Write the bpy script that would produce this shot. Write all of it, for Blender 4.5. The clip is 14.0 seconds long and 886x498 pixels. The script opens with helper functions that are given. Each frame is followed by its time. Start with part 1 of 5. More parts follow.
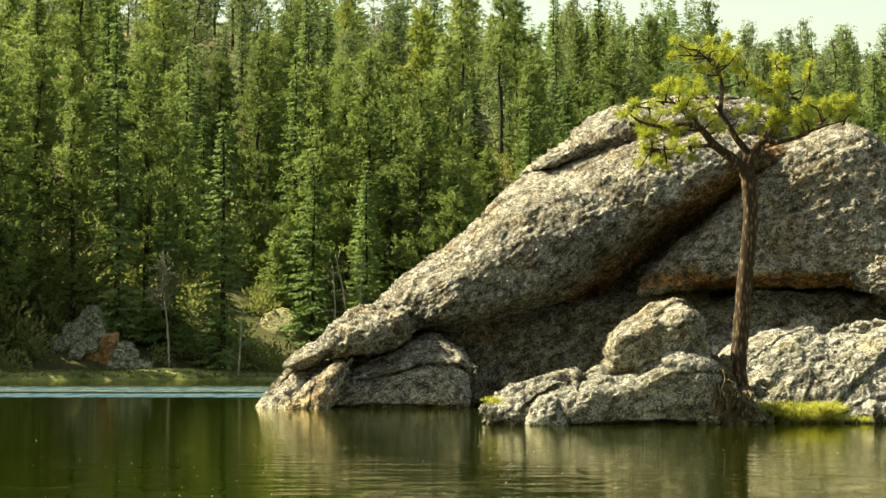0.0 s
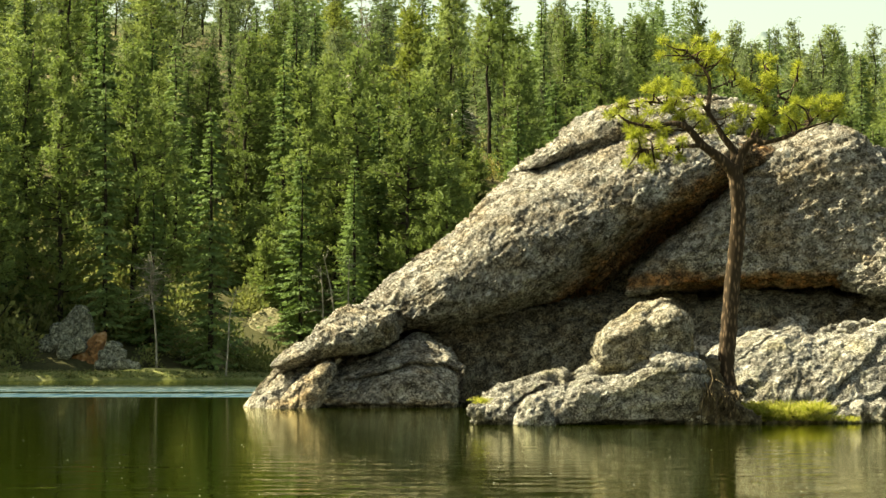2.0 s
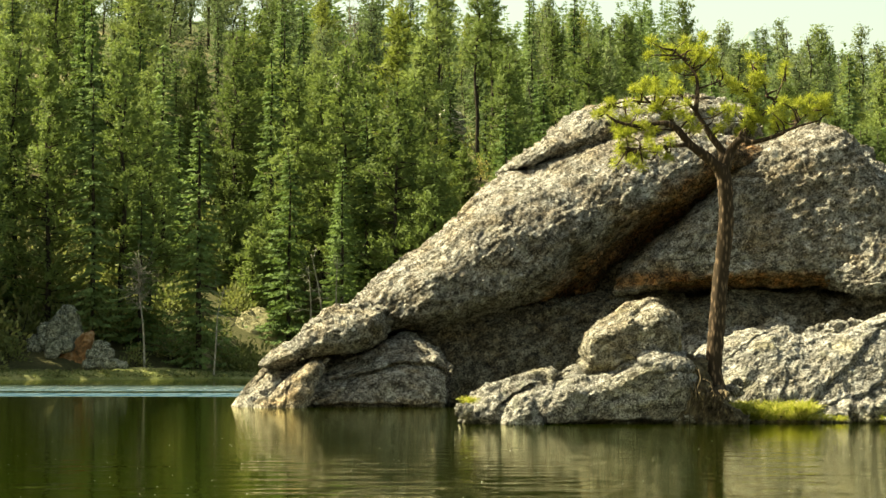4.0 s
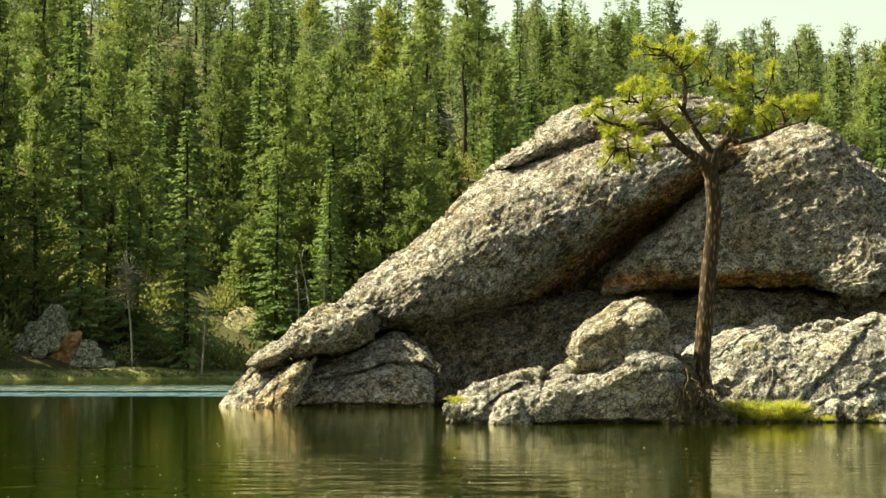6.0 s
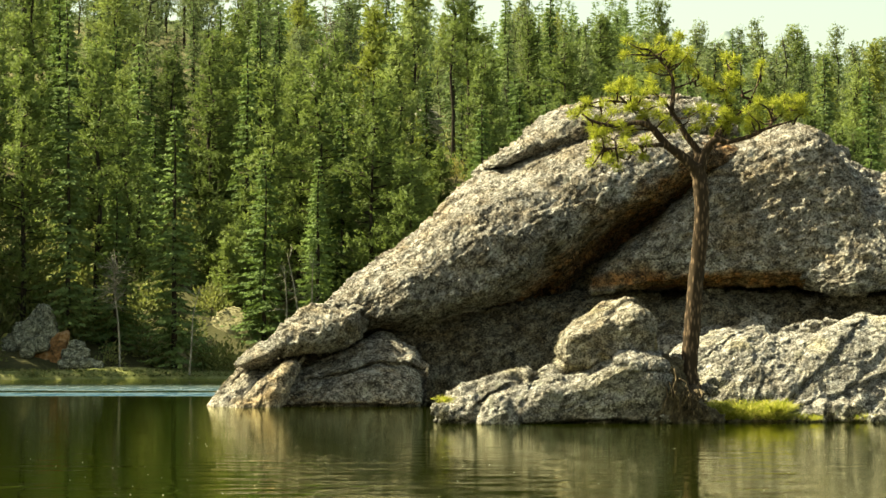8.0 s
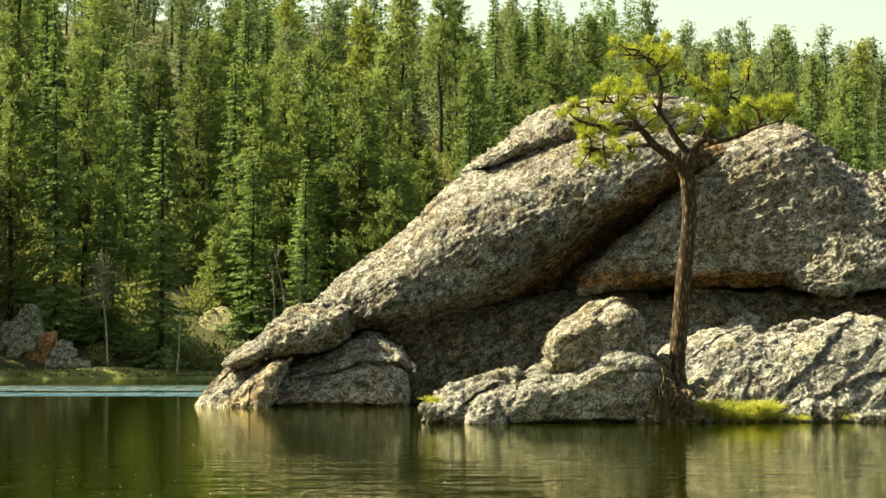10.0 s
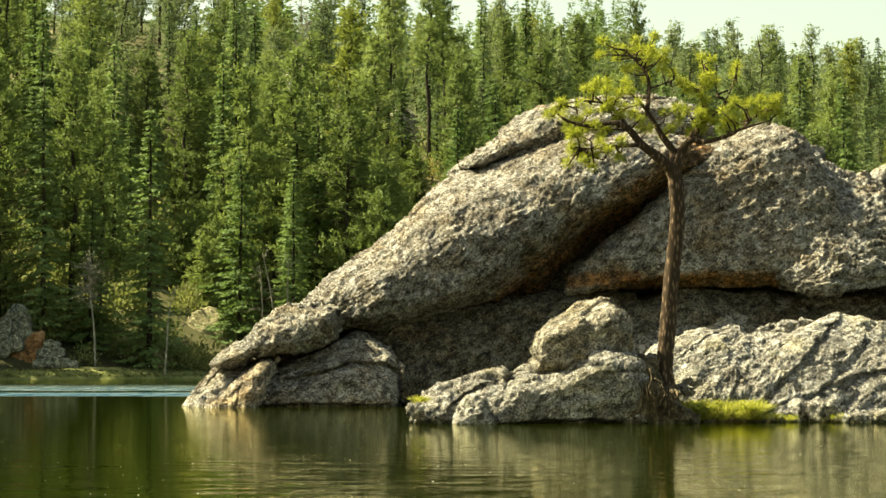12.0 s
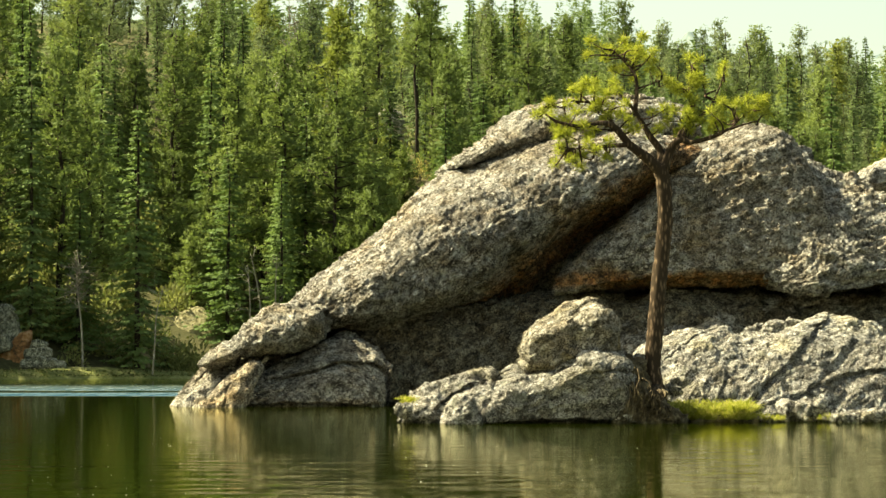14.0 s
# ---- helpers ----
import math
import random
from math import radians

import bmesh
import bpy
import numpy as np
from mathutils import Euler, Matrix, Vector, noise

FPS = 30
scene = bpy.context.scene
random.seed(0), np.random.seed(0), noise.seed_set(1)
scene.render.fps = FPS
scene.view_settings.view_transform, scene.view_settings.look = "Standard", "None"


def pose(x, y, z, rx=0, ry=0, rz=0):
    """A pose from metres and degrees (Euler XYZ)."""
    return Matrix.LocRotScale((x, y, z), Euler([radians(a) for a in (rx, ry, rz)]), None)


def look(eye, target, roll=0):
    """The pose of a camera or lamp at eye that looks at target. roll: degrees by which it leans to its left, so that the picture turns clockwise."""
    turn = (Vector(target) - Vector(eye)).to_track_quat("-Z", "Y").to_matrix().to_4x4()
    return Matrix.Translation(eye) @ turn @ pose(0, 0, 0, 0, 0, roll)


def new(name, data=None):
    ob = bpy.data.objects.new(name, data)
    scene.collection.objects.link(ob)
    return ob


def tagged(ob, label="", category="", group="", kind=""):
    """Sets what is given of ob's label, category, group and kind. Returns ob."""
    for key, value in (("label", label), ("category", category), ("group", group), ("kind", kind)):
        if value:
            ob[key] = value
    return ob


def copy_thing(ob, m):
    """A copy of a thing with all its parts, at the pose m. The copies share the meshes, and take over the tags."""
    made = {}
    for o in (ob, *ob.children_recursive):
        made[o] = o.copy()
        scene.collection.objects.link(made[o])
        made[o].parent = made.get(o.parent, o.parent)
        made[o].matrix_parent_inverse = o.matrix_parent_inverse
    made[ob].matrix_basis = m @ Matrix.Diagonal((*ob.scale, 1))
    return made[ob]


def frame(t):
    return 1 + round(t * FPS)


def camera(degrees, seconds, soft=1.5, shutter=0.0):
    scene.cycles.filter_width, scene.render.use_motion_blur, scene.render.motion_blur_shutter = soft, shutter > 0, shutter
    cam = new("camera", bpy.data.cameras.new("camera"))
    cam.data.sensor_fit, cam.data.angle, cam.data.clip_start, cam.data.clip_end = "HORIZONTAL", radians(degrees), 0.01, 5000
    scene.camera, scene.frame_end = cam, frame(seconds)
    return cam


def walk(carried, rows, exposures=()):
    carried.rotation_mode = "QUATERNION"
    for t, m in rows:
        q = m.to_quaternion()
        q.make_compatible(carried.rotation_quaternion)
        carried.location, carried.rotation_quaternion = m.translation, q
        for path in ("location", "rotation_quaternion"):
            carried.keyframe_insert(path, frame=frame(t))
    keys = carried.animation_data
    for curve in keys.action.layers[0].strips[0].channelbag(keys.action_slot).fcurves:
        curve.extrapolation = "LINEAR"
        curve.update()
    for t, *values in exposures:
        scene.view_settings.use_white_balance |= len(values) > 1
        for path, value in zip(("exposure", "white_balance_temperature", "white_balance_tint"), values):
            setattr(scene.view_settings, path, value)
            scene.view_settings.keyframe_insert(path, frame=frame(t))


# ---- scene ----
cam = camera(20.0, 14.0, 1.5)
EYE = Vector((0.0, 0.0, 0.9))
# a slow even pan from a tripod at the water's edge: seconds, yaw, pitch
ROWS = [(0.0, 0.966, 2.652), (2.5, 0.622, 2.650), (5.0, 0.277, 2.630), (7.0, 0.0, 2.628),
        (8.2, -0.163, 2.627), (10.3, -0.457, 2.627), (12.0, -0.690, 2.627), (14.0, -0.966, 2.627)]
walk(cam, [(t, pose(*EYE, 90 + pitch, 0, yaw)) for t, yaw, pitch in ROWS], [(0.0, 2.01, 10400, -8), (14.0, 2.01, 10400, -8)])

# ---- daylight ----
SUN_TO = Vector((-0.62, 0.21, 0.755)).normalized()
world = bpy.data.worlds.new("sky")
scene.world = world
world.use_nodes = True
wn = world.node_tree.nodes
sky = wn.new("ShaderNodeTexSky")
sky.sky_type = "NISHITA"
sky.sun_disc = False
sky.sun_elevation = math.asin(SUN_TO.z)
sky.sun_rotation = math.atan2(SUN_TO.x, SUN_TO.y)
sky.dust_density = 2.2
sky.ozone_density = 0.2
world.node_tree.links.new(sky.outputs["Color"], wn["Background"].inputs["Color"])
wn["Background"].inputs["Strength"].default_value = 0.063
sun = new("sun", bpy.data.lights.new("sun", "SUN"))
sun.data.energy, sun.data.angle, sun.data.color = 5.0, radians(0.5), (1.0, 0.98, 0.945)
sun.matrix_world = look((-60, 40, 90), Vector((-60, 40, 90)) - SUN_TO)


# ---- materials ----
def material(name, rough=0.85, spec=0.3):
    m = bpy.data.materials.new(name)
    m.use_nodes = True
    b = m.node_tree.nodes["Principled BSDF"]
    b.inputs["Roughness"].default_value = rough
    b.inputs["Specular IOR Level"].default_value = spec
    return m, m.node_tree.nodes, m.node_tree.links, b


def coords(n, l, scale=(1, 1, 1), turn=(0, 0, 0), world_space=False, turn_first=False):
    c = n.new("ShaderNodeNewGeometry" if world_space else "ShaderNodeTexCoord")
    mp = n.new("ShaderNodeMapping")
    if turn_first:
        mp.vector_type = "TEXTURE"
    mp.inputs["Scale"].default_value = scale
    mp.inputs["Rotation"].default_value = [radians(a) for a in turn]
    l.new(c.outputs["Position" if world_space else "Object"], mp.inputs["Vector"])
    return mp.outputs["Vector"]


def noise_tex(n, l, vec, scale, detail=6, rough=0.6):
    t = n.new("ShaderNodeTexNoise")
    t.inputs["Scale"].default_value, t.inputs["Detail"].default_value, t.inputs["Roughness"].default_value = scale, detail, rough
    l.new(vec, t.inputs["Vector"])
    return t.outputs["Fac"]


def ramp(n, l, fac, stops):
    r = n.new("ShaderNodeValToRGB")
    while len(r.color_ramp.elements) < len(stops):
        r.color_ramp.elements.new(0.5)
    for e, (p, c) in zip(r.color_ramp.elements, stops):
        e.position, e.color = p, (*c, 1) if len(c) == 3 else c
    l.new(fac, r.inputs["Fac"])
    return r.outputs["Color"]


def mix(n, l, fac, a, b, mode="MIX"):
    m = n.new("ShaderNodeMix")
    m.data_type, m.blend_type = "RGBA", mode
    for key, v in ((0, fac), (6, a), (7, b)):
        if isinstance(v, (int, float)):
            m.inputs[key].default_value = v
        elif isinstance(v, tuple):
            m.inputs[key].default_value = (*v, 1)
        else:
            l.new(v, m.inputs[key])
    return m.outputs[2]


def maths(n, l, op, a, b=0.0):
    m = n.new("ShaderNodeMath")
    m.operation = op
    for i, v in enumerate((a, b)):
        if isinstance(v, (int, float)):
            m.inputs[i].default_value = v
        else:
            l.new(v, m.inputs[i])
    return m.outputs[0]


def bump(n, l, height, strength, distance, before=None):
    b = n.new("ShaderNodeBump")
    b.inputs["Strength"].default_value, b.inputs["Distance"].default_value = strength, distance
    l.new(height, b.inputs["Height"])
    if before is not None:
        l.new(before, b.inputs["Normal"])
    return b.outputs["Normal"]


def rock_material(name, pale, mid, dark, stain, stain_amount, fine=1.0, seam=(0, 35, 0), varnish=0.55, rust_shade=None):
    """Coarse granite. Last argument: a band of rusty stain with overhang shade painted in, as (slope, low, high,
    amount), between two lines of z - slope * x.
    """
    m, n, l, b = material(name, 0.9, 0.2)
    v = coords(n, l)
    big = noise_tex(n, l, v, 0.5 * fine, 5)
    bed = coords(n, l, (1.25, 1.0, 0.9), (0, -32, 0), turn_first=True)
    grain = noise_tex(n, l, bed, 6.0 * fine, 8, 0.75)
    speck = noise_tex(n, l, v, 24.0 * fine, 4, 0.75)
    base = ramp(n, l, grain, [(0.39, dark), (0.48, mid), (0.58, pale)])
    base = mix(n, l, ramp(n, l, speck, [(0.43, (1, 1, 1)), (0.49, (0, 0, 0))]), base, dark)
    bright = tuple(min(0.8, 1.4 * c) for c in pale)
    chip = noise_tex(n, l, coords(n, l, (1, 1, 1), (20, 40, 0)), 20.0 * fine, 3, 0.7)
    base = mix(n, l, ramp(n, l, chip, [(0.55, (0, 0, 0)), (0.62, (0.75, 0.75, 0.75))]), base, bright)
    # crystals and pebbles of their own tone, and broad paler and darker fields
    cell = n.new("ShaderNodeTexVoronoi")
    cell.inputs["Scale"].default_value = 8.5 * fine ** 0.6
    l.new(bed, cell.inputs["Vector"])
    tone = n.new("ShaderNodeSeparateColor")
    l.new(cell.outputs["Color"], tone.inputs[0])
    base = mix(n, l, 1.0, base, ramp(n, l, tone.outputs[0], [(0.10, (0.55, 0.55, 0.54)), (0.45, (0.94, 0.94, 0.94)), (0.90, (1.25, 1.25, 1.25))]), "MULTIPLY")
    base = mix(n, l, 1.0, base, ramp(n, l, big, [(0.36, (0.66, 0.67, 0.68)), (0.62, (0.95, 0.96, 0.97))]), "MULTIPLY")
    # iron stains and lichen
    sv = coords(n, l, (0.6, 0.6, 1.5), seam)
    st = noise_tex(n, l, sv, 0.9 * fine, 7, 0.65)
    base = mix(n, l, ramp(n, l, st, [(0.52, (0, 0, 0)), (0.66, (stain_amount,) * 3)]), base, tuple(min(1.0, 1.2 * c / max(stain)) for c in stain), "MULTIPLY")
    li = noise_tex(n, l, v, 2.6 * fine, 6, 0.7)
    base = mix(n, l, ramp(n, l, li, [(0.58, (0, 0, 0)), (0.66, (0.4, 0.4, 0.4))]), base, (0.30, 0.31, 0.25))
    # brown desert varnish in drawn-out patches
    va = noise_tex(n, l, coords(n, l, (0.35, 0.5, 1.0), (0, -38, 0), turn_first=True), 0.62 * fine, 7, 0.7)
    base = mix(n, l, ramp(n, l, va, [(0.48, (0, 0, 0)), (0.60, (varnish,) * 3)]), base, (0.68, 0.56, 0.42), "MULTIPLY")
    # rusty stain and the shade under the overhang, multiplied into the colour together
    if rust_shade:
        slope, low, high, amount = rust_shade
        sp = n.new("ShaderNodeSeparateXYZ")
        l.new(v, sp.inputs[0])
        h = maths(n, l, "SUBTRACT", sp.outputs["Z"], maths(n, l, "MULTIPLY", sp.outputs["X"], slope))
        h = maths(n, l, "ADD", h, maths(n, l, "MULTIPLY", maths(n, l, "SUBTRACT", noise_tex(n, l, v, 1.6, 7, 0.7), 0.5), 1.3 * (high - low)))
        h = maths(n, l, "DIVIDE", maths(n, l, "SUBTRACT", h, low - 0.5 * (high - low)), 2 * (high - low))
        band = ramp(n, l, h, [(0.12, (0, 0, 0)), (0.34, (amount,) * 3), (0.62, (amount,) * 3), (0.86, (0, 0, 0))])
        rust_and_shade = ramp(n, l, noise_tex(n, l, v, 3.1, 6, 0.7), [(0.40, (0.55, 0.38, 0.20)), (0.52, (0.85, 0.48, 0.21)), (0.64, (1.5, 0.68, 0.22))])
        base = mix(n, l, band, base, rust_and_shade, "MULTIPLY")
    l.new(base, b.inputs["Base Color"])
    pits = n.new("ShaderNodeTexVoronoi")
    pits.inputs["Scale"].default_value = 9.0 * fine
    l.new(v, pits.inputs["Vector"])
    wv = coords(n, l, (1.6, 1.0, 0.4), (0, -32, 0), turn_first=True)
    strata = noise_tex(n, l, wv, 1.7 * fine, 7, 0.65)
    nb = bump(n, l, strata, 0.7, 0.12 / fine)
    nb = bump(n, l, grain, 1.0, 0.09 / fine, nb)
    nb = bump(n, l, pits.outputs["Distance"], -0.9, 0.05 / fine, nb)
    nb = bump(n, l, speck, 1.0, 0.03 / fine, nb)
    l.new(nb, b.inputs["Normal"])
    return m


ROCK = rock_material("weathered_granite", (0.475, 0.456, 0.437), (0.228, 0.202, 0.170), (0.046, 0.037, 0.027), (0.24, 0.15, 0.08), 0.45, rust_shade=(0.81, 0.05, 1.05, 0.85))
ROCK_CAP = rock_material("weathered_top_granite", (0.53, 0.51, 0.48), (0.26, 0.240, 0.212), (0.054, 0.046, 0.036), (0.25, 0.16, 0.09), 0.45)
# base rock: brown stain plus the overhang's shade, both in the darker tones
ROCK_BASE = rock_material("stained_shaded_granite", (0.29, 0.258, 0.206), (0.130, 0.106, 0.072), (0.026, 0.021, 0.014), (0.20, 0.12, 0.055), 0.55, varnish=0.65)
# dome in the slab's shadow: bounced light is put into lighter tones
ROCK_DOME = rock_material("lightened_brown_granite", (0.50, 0.468, 0.43), (0.268, 0.230, 0.184), (0.055, 0.045, 0.033), (0.26, 0.155, 0.07), 0.6, rust_shade=(0.0, 2.62, 2.95, 0.85))
# low blocks and right ledge: light missing in shadow is put into paler tones
ROCK_BLOCK = rock_material("lightened_brown_block_granite", (0.53, 0.497, 0.45), (0.266, 0.236, 0.200), (0.054, 0.044, 0.032), (0.26, 0.155, 0.07), 0.6)
ROCK_PALE = rock_material("pale_lichened_granite", (0.54, 0.518, 0.492), (0.276, 0.257, 0.232), (0.064, 0.056, 0.046), (0.22, 0.165, 0.08), 0.5, 1.5, varnish=0.3)
# boulder: reflected light on its shaded face is put in as brown tones
ROCK_BOULDER = rock_material("browned_boulder", (0.51, 0.475, 0.425), (0.255, 0.222, 0.172), (0.06, 0.049, 0.033), (0.27, 0.19, 0.075), 0.7, 1.5, varnish=0.5)
ROCK_FAR = rock_material("grey_far_granite", (0.40, 0.40, 0.33), (0.22, 0.223, 0.165), (0.045, 0.048, 0.03), (0.25, 0.13, 0.06), 0.2, 0.7, varnish=0.0)


def leaf_material(name, tones, see_through=0.35, per_thing=0.5):
    m, n, l, b = material(name, 0.75, 0.12)
    info, geo = n.new("ShaderNodeObjectInfo"), n.new("ShaderNodeNewGeometry")
    f = maths(n, l, "ADD", maths(n, l, "MULTIPLY", info.outputs["Random"], per_thing),
              maths(n, l, "MULTIPLY", geo.outputs["Random Per Island"], 1 - per_thing))
    col = ramp(n, l, f, [(i / (len(tones) - 1), c) for i, c in enumerate(tones)])
    l.new(col, b.inputs["Base Color"])
    tr, mx = n.new("ShaderNodeBsdfTranslucent"), n.new("ShaderNodeMixShader")
    l.new(mix(n, l, 1.0, col, (1.03, 1.03, 0.80), "MULTIPLY"), tr.inputs["Color"])
    mx.inputs["Fac"].default_value = see_through
    l.new(b.outputs[0], mx.inputs[1])
    l.new(tr.outputs[0], mx.inputs[2])
    l.new(mx.outputs[0], n["Material Output"].inputs["Surface"])
    return m


SPRUCE = leaf_material("spruce_needles", [(0.046, 0.076, 0.026), (0.102, 0.158, 0.055), (0.163, 0.230, 0.089)], 0.38, 0.85)
PINE = leaf_material("pine_needles", [(0.071, 0.102, 0.034), (0.145, 0.195, 0.065), (0.223, 0.273, 0.099)], 0.38, 0.85)
YOUNG = leaf_material("yellow_green_needles", [(0.081, 0.105, 0.025), (0.156, 0.189, 0.046), (0.229, 0.255, 0.081)], 0.38, 0.7)
# far slope and ridge: distance haze put into greyer needle colours
PINE_FAR = leaf_material("hazed_far_needles", [(0.061, 0.089, 0.044), (0.123, 0.161, 0.081), (0.185, 0.223, 0.113)], 0.38, 0.85)
SPRUCE_FAR = leaf_material("hazed_spruce_needles", [(0.048, 0.076, 0.035), (0.105, 0.152, 0.067), (0.163, 0.215, 0.096)], 0.38, 0.85)
RIDGE = leaf_material("hazed_ridge_needles", [(0.070, 0.110, 0.048), (0.110, 0.160, 0.066), (0.150, 0.198, 0.082)], 0.38, 0.72)
LONE = leaf_material("sunlit_pine_needles", [(0.15, 0.180, 0.024), (0.26, 0.290, 0.048), (0.42, 0.43, 0.12)], 0.5, 0.0)
BUSH = leaf_material("shrub_leaves", [(0.11, 0.13, 0.045), (0.16, 0.18, 0.07), (0.24, 0.24, 0.10)], 0.4)
GRASS = leaf_material("bank_grass_blades", [(0.17, 0.20, 0.035), (0.29, 0.305, 0.06), (0.46, 0.42, 0.17)], 0.5, 0.0)
PALE_GRASS = leaf_material("far_bank_grass", [(0.08, 0.10, 0.03), (0.14, 0.155, 0.06), (0.28, 0.265, 0.14)], 0.4, 0.0)
GOLD = leaf_material("yellow_leaves", [(0.42, 0.36, 0.12), (0.60, 0.52, 0.22), (0.70, 0.62, 0.35)], 0.4)


def bark_material(name, dark, light, scale=1.0):
    m, n, l, b = material(name, 0.95, 0.1)
    v = coords(n, l, (1, 1, 0.28))
    vo = n.new("ShaderNodeTexVoronoi")
    vo.inputs["Scale"].default_value = 22 * scale
    l.new(v, vo.inputs["Vector"])
    g = noise_tex(n, l, v, 14 * scale, 7, 0.7)
    h = maths(n, l, "ADD", vo.outputs["Distance"], maths(n, l, "MULTIPLY", g, 0.6))
    l.new(ramp(n, l, h, [(0.3, light), (0.75, dark)]), b.inputs["Base Color"])
    l.new(bump(n, l, h, -0.9, 0.03), b.inputs["Normal"])
    return m


BARK = bark_material("plated_pine_bark", (0.036, 0.025, 0.017), (0.225, 0.152, 0.105))
BARK_ROOT = bark_material("weathered_root_bark", (0.05, 0.038, 0.025), (0.22, 0.17, 0.11))
BARK_FAR = bark_material("forest_bark", (0.03, 0.024, 0.018), (0.10, 0.08, 0.06), 0.4)
BARK_GREY = bark_material("grey_dead_bark", (0.13, 0.12, 0.10), (0.36, 0.33, 0.29), 0.4)
BARK_PALE = bark_material("pale_aspen_bark", (0.20, 0.185, 0.15), (0.46, 0.43, 0.36), 0.4)

WATER, n, l, b = material("lake_water", 0.6, 0.0)
gloss, fres, top = n.new("ShaderNodeBsdfGlossy"), n.new("ShaderNodeFresnel"), n.new("ShaderNodeMixShader")
gloss.inputs["Color"].default_value = (0.90, 0.885, 0.67, 1)
fres.inputs["IOR"].default_value = 1.333

wide = noise_tex(n, l, coords(n, l, (0.25, 0.6, 1.0), (0, 0, -4), True), 0.35, 3)
swell = noise_tex(n, l, coords(n, l, (0.55, 1.0, 1.0), (0, 0, 6), True), 2.1, 2, 0.45)
small = noise_tex(n, l, coords(n, l, (0.6, 1.5, 1.0), (0, 0, 3), True), 4.2, 3, 0.5)
sep = n.new("ShaderNodeSeparateXYZ")
l.new(n.new("ShaderNodeNewGeometry").outputs["Position"], sep.inputs[0])
# a breeze ruffles the far water; the near water is calm in patches
wind = maths(n, l, "ADD", sep.outputs["Y"], maths(n, l, "MULTIPLY", wide, 10))
streak = noise_tex(n, l, coords(n, l, (0.02, 0.085, 1.0), world_space=True), 1.0, 4, 0.6)
mr = n.new("ShaderNodeMapRange")
for key, v in (("From Min", 75), ("From Max", 77), ("To Min", 0.0), ("To Max", 1.0)):
    mr.inputs[key].default_value = v
l.new(wind, mr.inputs["Value"])
lane = maths(n, l, "DIVIDE", maths(n, l, "SUBTRACT", wind, 75.0), 60.0)
lane = ramp(n, l, maths(n, l, "ADD", lane, maths(n, l, "MULTIPLY", maths(n, l, "SUBTRACT", streak, 0.5), 0.12)),
            [(0.0, (1.0, 1.0, 1.0)), (0.17, (0.9, 0.9, 0.9)), (0.20, (0.12, 0.12, 0.12)), (0.25, (0.12, 0.12, 0.12)), (0.29, (0.85, 0.85, 0.85)), (0.50, (0.6, 0.6, 0.6)), (0.75, (0.08, 0.08, 0.08))])
gust = maths(n, l, "MULTIPLY", lane, 0.5)
glint = noise_tex(n, l, coords(n, l, (2.2, 0.25, 1.0), world_space=True), 1.0, 2, 0.6)
ruffle = maths(n, l, "MULTIPLY", maths(n, l, "MULTIPLY", mr.outputs[0], gust), ramp(n, l, glint, [(0.35, (0.35, 0.35, 0.35)), (0.62, (0.8, 0.8, 0.8))]))
l.new(maths(n, l, "ADD", 0.008, ruffle), gloss.inputs["Roughness"])
# the sky's reflection on ruffled water is painted in as blue base colour
painted_sky = maths(n, l, "MULTIPLY", mr.outputs[0], lane)
l.new(mix(n, l, painted_sky, (0.0075, 0.0125, 0.0006), mix(n, l, glint, (0.006, 0.030, 0.052), (0.018, 0.058, 0.098))), b.inputs["Base Color"])
lull = n.new("ShaderNodeMapRange")
for key, v in (("From Min", 20), ("From Max", 37), ("To Min", 1.0), ("To Max", 0.12)):
    lull.inputs[key].default_value = v
l.new(sep.outputs["Y"], lull.inputs["Value"])
calm = maths(n, l, "MULTIPLY", lull.outputs[0], ramp(n, l, wide, [(0.38, (0.3, 0.3, 0.3)), (0.56, (1, 1, 1))]))
wb = n.new("ShaderNodeBump")
wb.inputs["Distance"].default_value = 0.016
l.new(calm, wb.inputs["Strength"])
l.new(swell, wb.inputs["Height"])
wave = bump(n, l, small, 1.0, 0.0024, wb.outputs["Normal"])
for node in (b, gloss, fres):
    l.new(wave, node.inputs["Normal"])
# the mirror is cut back where that blue is painted
still = maths(n, l, "SUBTRACT", 1.0, maths(n, l, "MULTIPLY", painted_sky, 0.93))
l.new(maths(n, l, "MULTIPLY", fres.outputs[0], still), top.inputs["Fac"])
l.new(b.outputs[0], top.inputs[1])
l.new(gloss.outputs[0], top.inputs[2])
l.new(top.outputs[0], n["Material Output"].inputs["Surface"])

GROUND, n, l, b = material("forest_floor", 0.95, 0.1)
v = coords(n, l, world_space=True)
g1, g2 = noise_tex(n, l, v, 0.12, 6), noise_tex(n, l, v, 3.0, 6, 0.7)
gc = ramp(n, l, g1, [(0.40, (0.035, 0.035, 0.016)), (0.55, (0.07, 0.06, 0.03)), (0.70, (0.26, 0.22, 0.12))])
litter = mix(n, l, 0.45, gc, ramp(n, l, g2, [(0.3, (0.025, 0.032, 0.010)), (0.7, (0.12, 0.11, 0.05))]))
sep = n.new("ShaderNodeSeparateXYZ")
l.new(v, sep.inputs[0])
woods = n.new("ShaderNodeMapRange")
for key, val in (("From Min", 300), ("From Max", 360)):
    woods.inputs[key].default_value = val
l.new(sep.outputs["Y"], woods.inputs["Value"])
crowns = noise_tex(n, l, coords(n, l, (1, 1, 0.3), world_space=True), 0.22, 6, 0.7)
